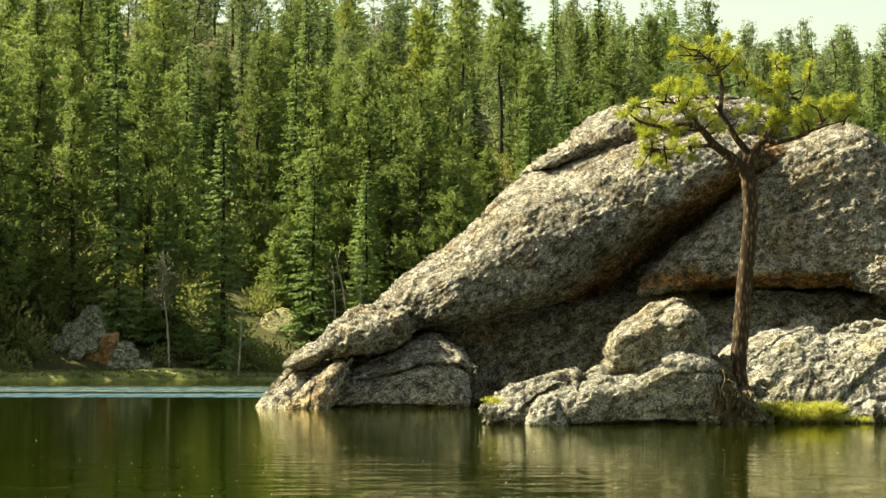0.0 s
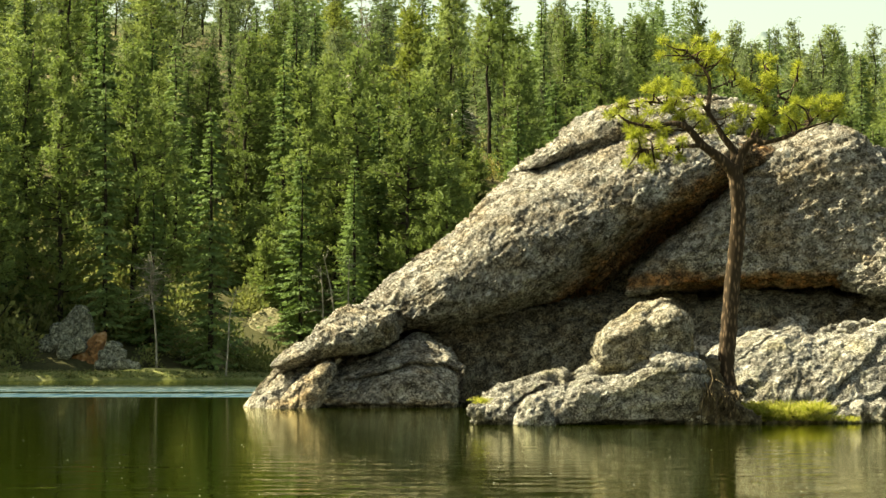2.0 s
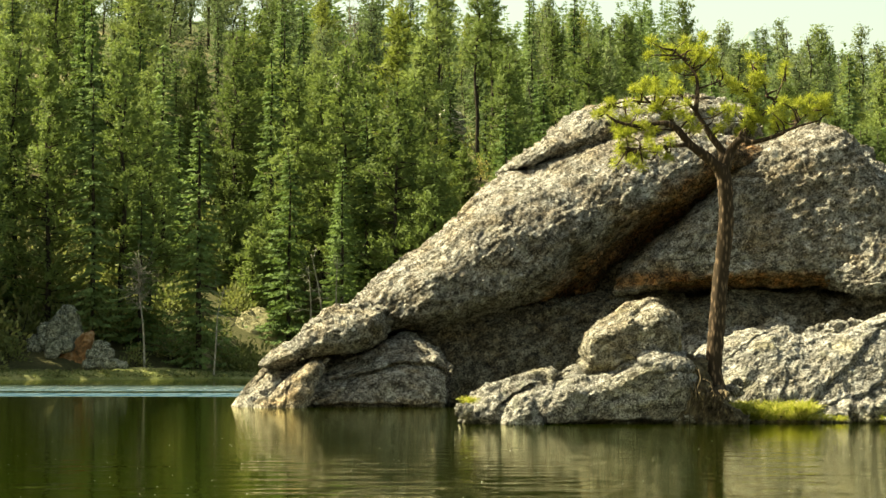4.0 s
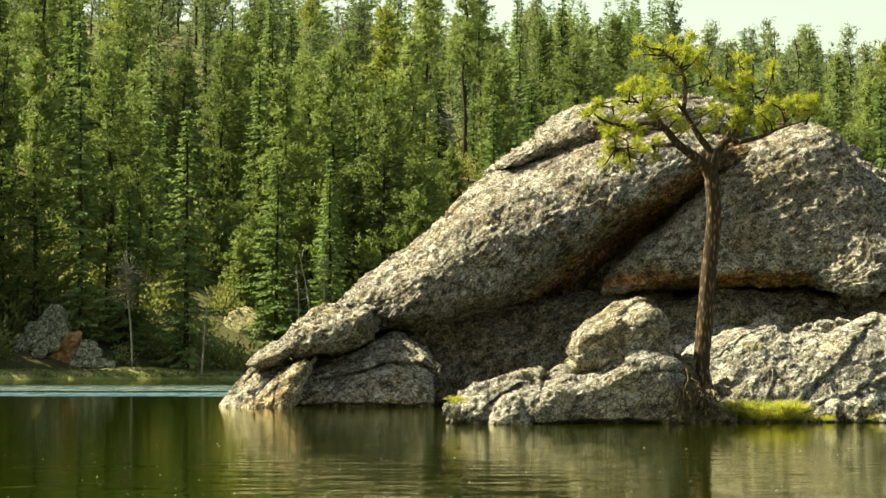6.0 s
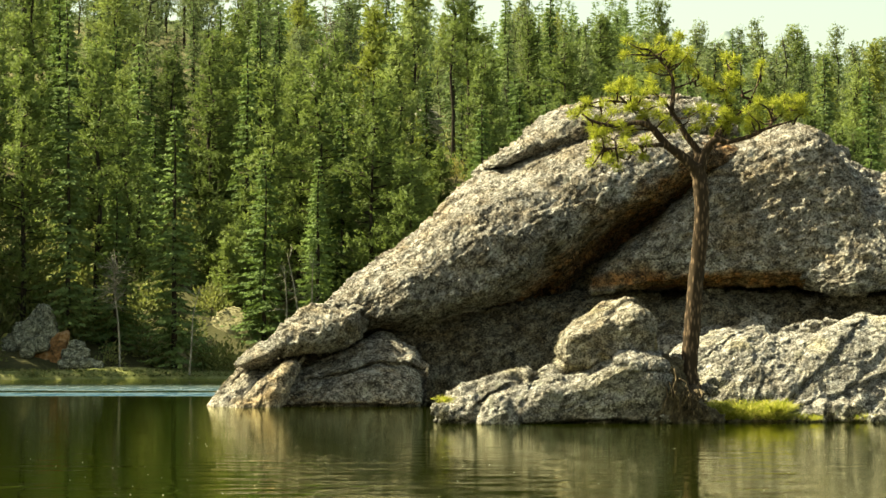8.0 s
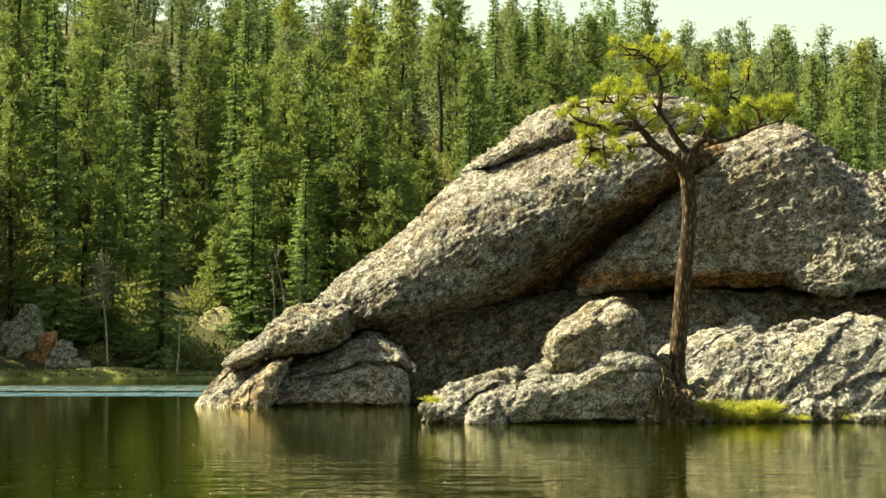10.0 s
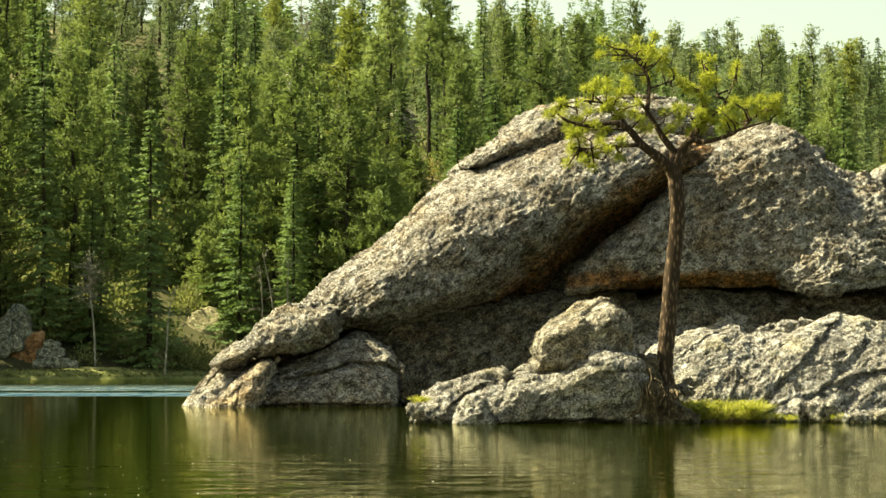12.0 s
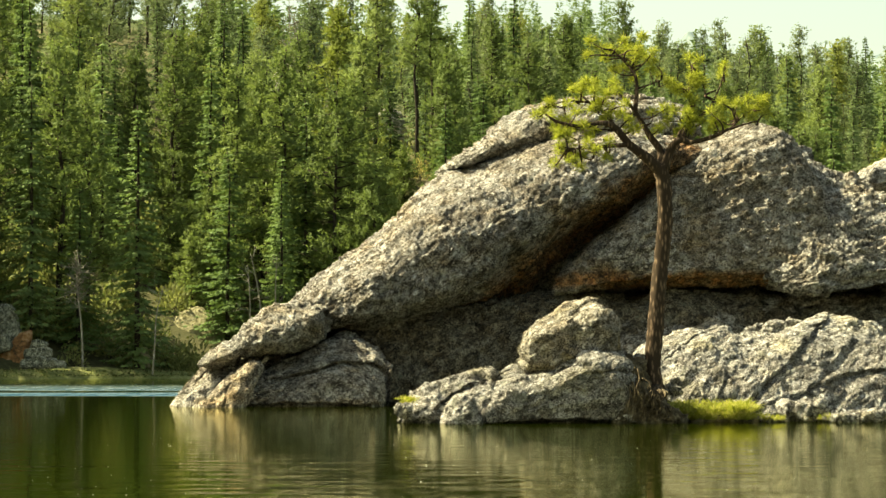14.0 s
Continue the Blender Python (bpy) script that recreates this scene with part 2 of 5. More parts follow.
far_green = ramp(n, l, crowns, [(0.36, (0.012, 0.022, 0.010)), (0.52, (0.045, 0.070, 0.026)), (0.66, (0.09, 0.12, 0.04))])
l.new(mix(n, l, woods.outputs[0], litter, far_green), b.inputs["Base Color"])
l.new(bump(n, l, g2, 0.6, 0.15), b.inputs["Normal"])

# blue-grey tones carry the haze of distance
FAR_HILL, n, l, b = material("hazed_wooded_hill", 0.95, 0.1)
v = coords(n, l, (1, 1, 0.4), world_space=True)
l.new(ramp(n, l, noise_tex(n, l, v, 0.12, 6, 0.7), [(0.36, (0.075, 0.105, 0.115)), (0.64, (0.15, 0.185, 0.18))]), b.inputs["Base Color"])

SOIL, n, l, b = material("orange_soil", 0.95, 0.1)
v = coords(n, l)
s1 = noise_tex(n, l, v, 1.5, 7, 0.7)
l.new(ramp(n, l, s1, [(0.38, (0.06, 0.04, 0.02)), (0.5, (0.26, 0.125, 0.05)), (0.64, (0.40, 0.28, 0.18))]), b.inputs["Base Color"])
l.new(bump(n, l, s1, 0.8, 0.2), b.inputs["Normal"])

DRY, n, l, b = material("dry_grass_turf", 0.95, 0.1)
v = coords(n, l)
s1 = noise_tex(n, l, v, 4, 7, 0.7)
l.new(ramp(n, l, s1, [(0.35, (0.09, 0.085, 0.04)), (0.5, (0.21, 0.19, 0.11)), (0.65, (0.36, 0.33, 0.22))]), b.inputs["Base Color"])
l.new(bump(n, l, s1, 0.9, 0.2), b.inputs["Normal"])

TURF, n, l, b = material("far_bank_turf", 0.95, 0.1)
v = coords(n, l)
s1, s2 = noise_tex(n, l, v, 0.35, 5, 0.6), noise_tex(n, l, v, 5, 6, 0.7)
tc = ramp(n, l, s1, [(0.38, (0.05, 0.068, 0.018)), (0.52, (0.10, 0.118, 0.035)), (0.68, (0.30, 0.28, 0.13))])
l.new(mix(n, l, 0.35, tc, ramp(n, l, s2, [(0.35, (0.06, 0.075, 0.02)), (0.65, (0.34, 0.33, 0.15))])), b.inputs["Base Color"])
l.new(bump(n, l, s2, 0.8, 0.1), b.inputs["Normal"])

MUD, n, l, b = material("dark_bank_soil", 0.95, 0.1)
v = coords(n, l)
s1 = noise_tex(n, l, v, 6, 7, 0.7)
l.new(ramp(n, l, s1, [(0.36, (0.018, 0.014, 0.008)), (0.52, (0.080, 0.064, 0.040)), (0.68, (0.22, 0.185, 0.125))]), b.inputs["Base Color"])
l.new(bump(n, l, s1, 0.8, 0.05), b.inputs["Normal"])

FLUFF, n, l, b = material("floating_fluff", 0.7, 0.3)
b.inputs["Base Color"].default_value = (0.85, 0.84, 0.78, 1)
STRAW, n, l, b = material("dry_straw", 0.8, 0.2)
v = coords(n, l)
l.new(ramp(n, l, noise_tex(n, l, v, 30, 4), [(0.3, (0.10, 0.09, 0.05)), (0.7, (0.24, 0.21, 0.13))]), b.inputs["Base Color"])

# ---- shape tools ----
RNG = np.random.RandomState(7)
PERM = np.tile(RNG.permutation(256), 3)
GRAD = RNG.normal(size=(256, 3))
GRAD /= np.linalg.norm(GRAD, axis=1)[:, None]


def gnoise(p):
    """Smooth gradient noise, about -0.7 to 0.7, at an array of points."""
    i = np.floor(p).astype(int)
    f = p - i
    i &= 255
    u = f * f * f * (f * (f * 6 - 15) + 10)
    total = 0
    for dx in (0, 1):
        for dy in (0, 1):
            for dz in (0, 1):
                h = PERM[PERM[PERM[i[:, 0] + dx] + i[:, 1] + dy] + i[:, 2] + dz]
                w = np.abs(1 - dx - u[:, 0]) * np.abs(1 - dy - u[:, 1]) * np.abs(1 - dz - u[:, 2])
                total = total + w * np.einsum("ij,ij->i", GRAD[h], f - (dx, dy, dz))
    return total


def fbm(p, octaves=4, gain=0.5, ridged=False):
    total, a, q = 0, 1.0, np.array(p, float)
    for _ in range(octaves):
        v = gnoise(q)
        total = total + a * ((0.35 - np.abs(v)) if ridged else v)
        q, a = q * 2.03 + 17.1, a * gain
    return total


def knobs(p):
    """Cellular noise: distance to the nearest of scattered points, about 0 to 1, at an array of points."""
    i = np.floor(p).astype(int)
    best = np.full(len(p), 9.0)
    for dx in (-1, 0, 1):
        for dy in (-1, 0, 1):
            for dz in (-1, 0, 1):
                c = i + (dx, dy, dz)
                m = c & 255
                h = PERM[PERM[PERM[m[:, 0]] + m[:, 1]] + m[:, 2]]
                best = np.minimum(best, ((c + 0.5 + 0.38 * GRAD[h] - p) ** 2).sum(1))
    return np.sqrt(best)


def facets(p):
    """Broken blocks: each cell of a scattered pattern is a plane of its own tilt."""
    i = np.floor(p).astype(int)
    best, out = np.full(len(p), 9.0), np.zeros(len(p))
    for dx in (-1, 0, 1):
        for dy in (-1, 0, 1):
            for dz in (-1, 0, 1):
                c = i + (dx, dy, dz)
                m = c & 255
                h = PERM[PERM[PERM[m[:, 0]] + m[:, 1]] + m[:, 2]]
                off = p - (c + 0.5 + 0.45 * GRAD[h])
                far = (off ** 2).sum(1)
                near = far < best
                best = np.where(near, far, best)
                out = np.where(near, (off * GRAD[(h + 91) & 255]).sum(1) + 0.25 * GRAD[h][:, 0], out)
    return out


def mesh_of(name, verts, faces, smooth=True):
    me = bpy.data.meshes.new(name)
    me.from_pydata(verts if isinstance(verts, list) else verts.tolist(), [], faces if isinstance(faces, list) else faces.tolist())
    if smooth:
        me.polygons.foreach_set("use_smooth", [True] * len(me.polygons))
    me.update()
    return me


def thing(name, label, category, group="", data=None, kind="", place=(0, 0, 0)):
    ob = tagged(new(name, data), label, category, group, kind)
    ob.location = place
    return ob


def part(name, me, mat, parent, label=""):
    """One mesh under a thing or under a part."""
    ob = new(name, me)
    if not me.materials:
        me.materials.append(mat)
    ob.parent = parent
    return tagged(ob, label)


def curve_at(points, x):
    """A rounded curve through (x, z) pairs."""
    px, pz = np.array([p[0] for p in points]), np.array([p[1] for p in points])
    w = 0.02 * (px[-1] - px[0])
    return sum(np.interp(np.clip(x + k * w, px[0], px[-1]), px, pz) for k in (-0.6, 0, 0.6)) / 3


def crack_field(p, line):
    """Distance from a crack's line as seen from the lake, and the side of it: above is positive."""
    best, side = np.full(len(p), 99.0), np.zeros(len(p))
    q = p[:, (0, 2)]
    for a, c in zip(line[:-1], line[1:]):
        a, c = np.array(a), np.array(c)
        if c[0] < a[0]:
            a, c = c, a
        t = np.clip(((q - a) @ (c - a)) / ((c - a) @ (c - a)), 0, 1)
        off = q - a - t[:, None] * (c - a)
        d = np.linalg.norm(off, axis=1)
        up = np.sign((c - a)[0] * off[:, 1] - (c - a)[1] * off[:, 0])
        side = np.where(d < best, up, side)
        best = np.minimum(best, d)
    return best, side


def rock(name, top, bottom, y0, lean, front, back, step, rough=1.0, seed=0, flat=2.6, strata=(0.05, 30, 2.2), cracks=(), lump=0.16, lump_scale=0.45, end=0.12, fine=1.0, ledge=0.09, hollow=0.0, form=None, pebble=1.0, facet=(0.0, 1.0)):
    """A weathered rock between a top and a bottom line: a body with a bulging front and back, leaning back with height, rough at several scales.
    form: the front's section as (height, forwardness) corners from the foot to the top, one for all or several by the share of the length."""
    x0, x1 = top[0][0], top[-1][0]
    nx = max(12, int((x1 - x0) / step))
    xs = x0 + (x1 - x0) * (np.linspace(0, 1, nx))
    zt, zb = curve_at(top, xs), curve_at(bottom, xs)
    zt = np.maximum(zt, zb + 0.02)
    tall = float((zt - zb).max())
    nf = max(10, int((tall + front) / step))
    nb = max(6, nf // 4)
    phi = np.concatenate([np.linspace(-0.5, 0.5, nf, endpoint=False), np.linspace(0.5, 1.5, nb, endpoint=False)]) * math.pi
    s, c = np.sin(phi), np.cos(phi)
    sz = np.sign(s) * np.abs(s) ** (2 / flat)
    cy = np.sign(c) * np.abs(c) ** (2 / flat)
    u = (xs - x0) / (x1 - x0)
    e = (1 - np.abs(2 * u - 1) ** (1 / end)) ** 0.5
    e = np.maximum(e * np.clip((zt - zb) / (0.35 * tall), 0, 1) ** 0.6, 0.03)
    half, midz = (zt - zb) / 2, (zt + zb) / 2
    Z = midz[:, None] + half[:, None] * sz[None]
    out = np.repeat(np.where(cy > 0, front * cy, back * cy)[None], nx, 0)
    if form:
        keys = form if isinstance(form[0][1], list) else [(0.0, form), (1.0, form)]
        at = [k for k, _ in keys]
        hs = np.stack([np.interp(u, at, [f[q][0] for _, f in keys]) for q in range(len(keys[0][1]))], 1)
        ws = np.stack([np.interp(u, at, [f[q][1] for _, f in keys]) for q in range(len(keys[0][1]))], 1)
        run = np.concatenate([np.zeros((nx, 1)), np.cumsum(np.hypot(np.diff(hs, axis=1) * half[:, None], np.diff(ws, axis=1) * front), 1)], 1)
        for k in range(nx):
            at = np.linspace(0, run[k, -1], nf)
            pair = [np.interp(at, run[k], hs[k]), np.interp(at, run[k], ws[k])]
            turn = max(1, int(nf * 0.05))
            pad = [np.pad(q, turn, "reflect", reflect_type="odd") for q in pair]
            hq, wq = [np.convolve(q, np.ones(2 * turn + 1) / (2 * turn + 1), "valid") for q in pad]
            Z[k, :nf] = midz[k] + half[k] * hq
            out[k, :nf] = front * wq
            out[k, nf:] = np.linspace(front * wq[-1], front * wq[0], nb + 2)[1:-1] + back * cy[nf:]
            Z[k, nf:] = midz[k] + half[k] * np.interp(sz[nf:], (-1, 1), (hq[0], hq[-1]))
    Y = y0 + lean * Z - e[:, None] * out
    X = np.repeat(xs[:, None], len(phi), 1)
    P = np.stack([X, Y, Z], 2)

    def normals(P):
        du = np.gradient(P, axis=0)
        dv = np.roll(P, -1, 1) - np.roll(P, 1, 1)
        n = np.cross(dv, du)
        return n / np.maximum(np.linalg.norm(n, axis=2, keepdims=True), 1e-9)

    N = normals(P).reshape(-1, 3)
    Q = P.reshape(-1, 3)
    if np.mean(N[:, 1] * (Q[:, 1] - Q[:, 1].mean())) < 0:
        N = -N
    O = Q + seed * 13.7
    amt, ang, sc = strata
    a = radians(ang)
    along, across = O[:, 0] * math.cos(a) + O[:, 2] * math.sin(a), -O[:, 0] * math.sin(a) + O[:, 2] * math.cos(a)
    S = np.stack([along * 0.35, O[:, 1] * 0.4, across], 1) * sc
    A = np.stack([along * 0.7, O[:, 1], across * 1.1], 1)
    d = lump * fbm(O * lump_scale, 3) / 0.5 + amt * fbm(S, 4, 0.55, True) * 2 + rough / fine ** 0.7 * (0.085 * fbm(A * 1.6 * fine, 4, 0.6, True) + 0.055 * fbm(A * 5.3 * fine, 3, 0.7, True) + 0.045 * fbm(O * 12.0 * fine, 2, 0.7))
    pock = gnoise(O * 4.3 * fine)
    d -= rough / fine ** 0.7 * 0.05 * np.clip(pock - 0.22, 0, 1) / 0.3
    # broken ledges along the bedding, and flakes with sharp rims
    bed = across * sc * 0.9 + 1.3 * fbm(O * 0.5 * fine, 3) + 0.5 * gnoise(A * 1.9 * fine)
    worn = np.clip(0.45 + 1.6 * gnoise(O * 0.7 + 31), 0, 1)
    d += ledge / fine ** 0.7 * worn * ((bed - np.floor(bed)) ** 2 - 0.33)
    fl = 4.5 * gnoise(A * 1.15 * fine + 9) + 1.5 * gnoise(A * 3.1 * fine + 3)
    d += 0.8 * ledge / fine ** 0.7 * (np.floor(fl) - 0.75 * fl) * 0.5
    # knobs of coarse crystal, worn round
    d += pebble * (0.03 * (0.45 - knobs(A * 2.1 + 5)) + 0.06 * (0.45 - knobs(A * 5.2)) + 0.05 * (0.45 - knobs(A * 9.1 + 3)) * np.clip(0.7 + 1.5 * gnoise(O * 0.8 + 11), 0.15, 1.3))
    if facet[0]:
        bent = np.stack([along * 0.75, O[:, 1] * 0.8, across * 1.15], 1) + 0.22 / facet[1] * np.stack([gnoise(O * 2.2 * facet[1] + k) for k in (0, 20, 40)], 1)
        d += facet[0] * (facets(bent * facet[1]) + 0.4 * facets(bent * 2.3 * facet[1] + 7))
    d -= d.mean()
    Q = Q + N * d[:, None]
    wob = 0.10 * np.stack([fbm(O * 1.7, 4, 0.6), 0 * d, fbm(O * 1.7 + 40, 4, 0.6)], 1)
    for line, width, depth in cracks:
        # a narrow broken cleft, with the rock above it standing proud of the rock below
        dist, side = crack_field(Q + wob, line)
        k = np.exp(-(dist / (width * 0.6)) ** 2) * (0.6 + 0.8 * np.clip(gnoise(O * 0.9) + 0.3, 0, 1))
        step = -side * np.exp(-dist / (width * 5)) * (1 - np.exp(-(dist / (0.5 * width)) ** 2))
        Q[:, 1] += (N[:, 1] < 0.3) * (k * depth + 0.45 * depth * step)
    # the lake has worn a low hollow under the rock at the waterline
    wet = np.clip((0.07 + 0.10 * gnoise(O * 2.1) - Q[:, 2]) / 0.05, 0, 1) * (N[:, 1] < 0.2)
    Q[:, 1] += wet * hollow
    m = len(phi)
    i, j = np.meshgrid(np.arange(nx - 1), np.arange(m), indexing="ij")
    f = np.stack([i * m + j, (i + 1) * m + j, (i + 1) * m + (j + 1) % m, i * m + (j + 1) % m], 2).reshape(-1, 4)
    faces = f.tolist() + [list(range(m - 1, -1, -1)), [(nx - 1) * m + k for k in range(m)]]
    me = mesh_of(name, Q, faces)
    bm = bmesh.new()
    bm.from_mesh(me)
    bmesh.ops.recalc_face_normals(bm, faces=bm.faces)
    bm.to_mesh(me)
    bm.free()
    return me


def tube(path, radii, sides=8, knots=0.0, seed=0.0):
    """Vertices and faces of a tapered round stem along a path."""
    path = [Vector([float(q) for q in p]) for p in path]
    verts, faces = [], []
    side = None
    for k, p in enumerate(path):
        d = (path[min(k + 1, len(path) - 1)] - path[max(k - 1, 0)]).normalized()
        if side is None:
            side = d.orthogonal().normalized()
        side = (side - d * side.dot(d)).normalized()
        other = d.cross(side)
        for j in range(sides):
            a = 2 * math.pi * j / sides
            r = radii[k] * (1 + knots * noise.noise(Vector((3 * math.cos(a), 3 * math.sin(a) + seed, p.z * 1.2 + p.x))))
            verts.append(p + float(r) * (math.cos(a) * side + math.sin(a) * other))
    for k in range(len(path) - 1):
        for j in range(sides):
            q = (j + 1) % sides
            faces.append((k * sides + j, k * sides + q, (k + 1) * sides + q, (k + 1) * sides + j))
    faces.append(tuple(range(sides - 1, -1, -1)))
    faces.append(tuple((len(path) - 1) * sides + j for j in range(sides)))
    return [tuple(v) for v in verts], faces


def smooth_path(points, per=5):
    """A rounded path through points, with Catmull-Rom curves."""
    p = [Vector(q) for q in points]
    p = [2 * p[0] - p[1]] + p + [2 * p[-1] - p[-2]]
    out = []
    for k in range(1, len(p) - 2):
        for s in range(per):
            t = s / per
            out.append(0.5 * (2 * p[k] + (p[k + 1] - p[k - 1]) * t + (2 * p[k - 1] - 5 * p[k] + 4 * p[k + 1] - p[k + 2]) * t * t
                              + (3 * p[k] - p[k - 1] - 3 * p[k + 1] + p[k + 2]) * t ** 3))
    return out + [p[-2]]


def joined(pieces):
    verts, faces = [], []
    for v, f in pieces:
        k = len(verts)
        verts += v
        faces += [tuple(i + k for i in q) for q in f]
    return verts, faces


def blades(base, way, length, width, rs, sag=0.0):
    """Kite-shaped leaf sprays: arrays of base points, directions, lengths and widths."""
    n = len(base)
    way = way / np.linalg.norm(way, axis=1)[:, None]
    side = np.cross(way, rs.normal(size=(n, 3)))
    side /= np.linalg.norm(side, axis=1)[:, None]
    mid = base + way * (length * 0.45)[:, None]
    tip = base + way * length[:, None]
    tip[:, 2] -= sag * length
    w = side * (width / 2)[:, None]
    v = np.stack([base, mid + w, tip, mid - w], 1).reshape(-1, 3)
    return v, np.arange(4 * n).reshape(-1, 4)


def needles(base, way, length, width, rs, crown=False):
    """Narrow pointed sprays of needles, one triangle each; in a crown they spread like roof tiles, facing out and up."""
    n = len(base)
    way = way / np.linalg.norm(way, axis=1)[:, None]
    face = rs.normal(size=(n, 3))
    if crown:
        out = base * (1, 1, 0)
        face = face * 0.5 + out / np.maximum(np.linalg.norm(out, axis=1), 0.05)[:, None] + (0, 0, 0.7)
    side = np.cross(way, face)
    side /= np.linalg.norm(side, axis=1)[:, None]
    w = side * (width / 2)[:, None]
    v = np.stack([base - w, base + w, base + way * length[:, None]], 1).reshape(-1, 3)
    return v, np.arange(3 * n).reshape(-1, 3)


def rand_dirs(n, rs):
    d = rs.normal(size=(n, 3))
    return d / np.linalg.norm(d, axis=1)[:, None]


# ---- the lake, its bed and the land round it ----
def shore_y(x):
    return np.interp(x, [-400, -40, -26, -12, 0, 40, 400], [70, 138, 146, 158, 164, 170, 150])


def land(x, y):
    """Height of the ground: the lake's bed, a low bank, then wooded slopes; behind the eye, an added unseen slope."""
    s = y - shore_y(x)
    az = np.degrees(np.arctan2(x, np.maximum(y, 1)))
    steep = np.interp(az, [-14, -6, -2.5, 0, 2, 5, 8, 14], [0.34, 0.34, 0.30, 0.285, 0.275, 0.255, 0.245, 0.24])
    hill = steep * 260 * (1 - np.exp(-np.maximum(s - 6, 0) / 260))
    hill = hill + 24 * np.exp(-((y - 640) / 130) ** 2) * np.clip((az + 2) / 6, 0, 1) * (1 - 0.6 * np.clip((az - 4.6) / 1.4, 0, 1)) * (1 - 0.5 * np.exp(-((az - 1.1) / 0.35) ** 2))
    hill = hill + 7 * np.exp(-((az - 7.3) / 0.5) ** 2 - ((y - 690) / 80) ** 2)
    # unseen slope behind the eye, added to hold skylight off the rock fronts
    back = np.maximum(-y - 4, 0)
    lake = np.minimum(np.clip(s / 3.0, -3, 0.16), 5)
    bank = np.clip(s / 2.0, 0, 1) * 0.42
    near = np.clip((-y - 1.5) / 4, 0, 1)
    wide = np.clip((np.abs(x) - 130) / 200, 0, 1)
    z = np.where(s > 0, bank + hill, lake)
    z = np.where(y < 0, -1.0 + near * 1.6 + 0.42 * np.maximum(back - 8, 0) / (1 + back / 160), z)
    return z + wide * 18 * (1 if np.isscalar(y) else (y > -1e9))


def stretched(a, b, dense0, dense1, nd, ns):
    left = dense0 - (dense0 - a) * np.linspace(1, 0, ns, endpoint=False) ** 2.2
    right = dense1 + (b - dense1) * np.linspace(0, 1, ns + 1)[1:] ** 2.2
    return np.concatenate([left, np.linspace(dense0, dense1, nd), right])


gx, gy = stretched(-2500, 2500, -90, 90, 110, 24), stretched(-1500, 2600, 110, 340, 150, 24)
GX, GY = np.meshgrid(gx, gy, indexing="ij")
GZ = land(GX, GY)
flatp = np.stack([GX.ravel(), GY.ravel(), 0 * GX.ravel()], 1)
rough_here = np.clip((GY.ravel() - shore_y(GX.ravel())) / 8, 0, 1)
GZ = GZ.ravel() + rough_here * (1.6 * fbm(flatp * 0.04, 3) + 0.35 * fbm(flatp * 0.35, 3)) + 0.10 * fbm(flatp * 0.5, 2) * (GZ.ravel() > 0.1)
ni, nj = GX.shape
ii, jj = np.meshgrid(np.arange(ni - 1), np.arange(nj - 1), indexing="ij")
gf = np.stack([ii * nj + jj, (ii + 1) * nj + jj, (ii + 1) * nj + jj + 1, ii * nj + jj + 1], 2).reshape(-1, 4)
gm = mesh_of("ground", np.stack([GX.ravel(), GY.ravel(), GZ], 1), gf)
gm.materials.append(GROUND)
thing("ground", "wooded slope of brown needle litter and dry grass", "ground", data=gm, kind="structure")

wm = mesh_of("water", [(-420, -60, 0), (420, -60, 0), (420, 185, 0), (-420, 185, 0)], [(0, 1, 2, 3)], False)
wm.materials.append(WATER)
thing("water", "calm dark green lake with faint ripples", "lake", data=wm, kind="structure")


def land_at(x, y):
    i = min(max(int(np.searchsorted(gx, x)) - 1, 0), ni - 2)
    j = min(max(int(np.searchsorted(gy, y)) - 1, 0), nj - 2)
    u, v = (x - gx[i]) / (gx[i + 1] - gx[i]), (y - gy[j]) / (gy[j + 1] - gy[j])
    z = GZ.reshape(ni, nj)
    return float((z[i, j] * (1 - u) + z[i + 1, j] * u) * (1 - v) + (z[i, j + 1] * (1 - u) + z[i + 1, j + 1] * u) * v)


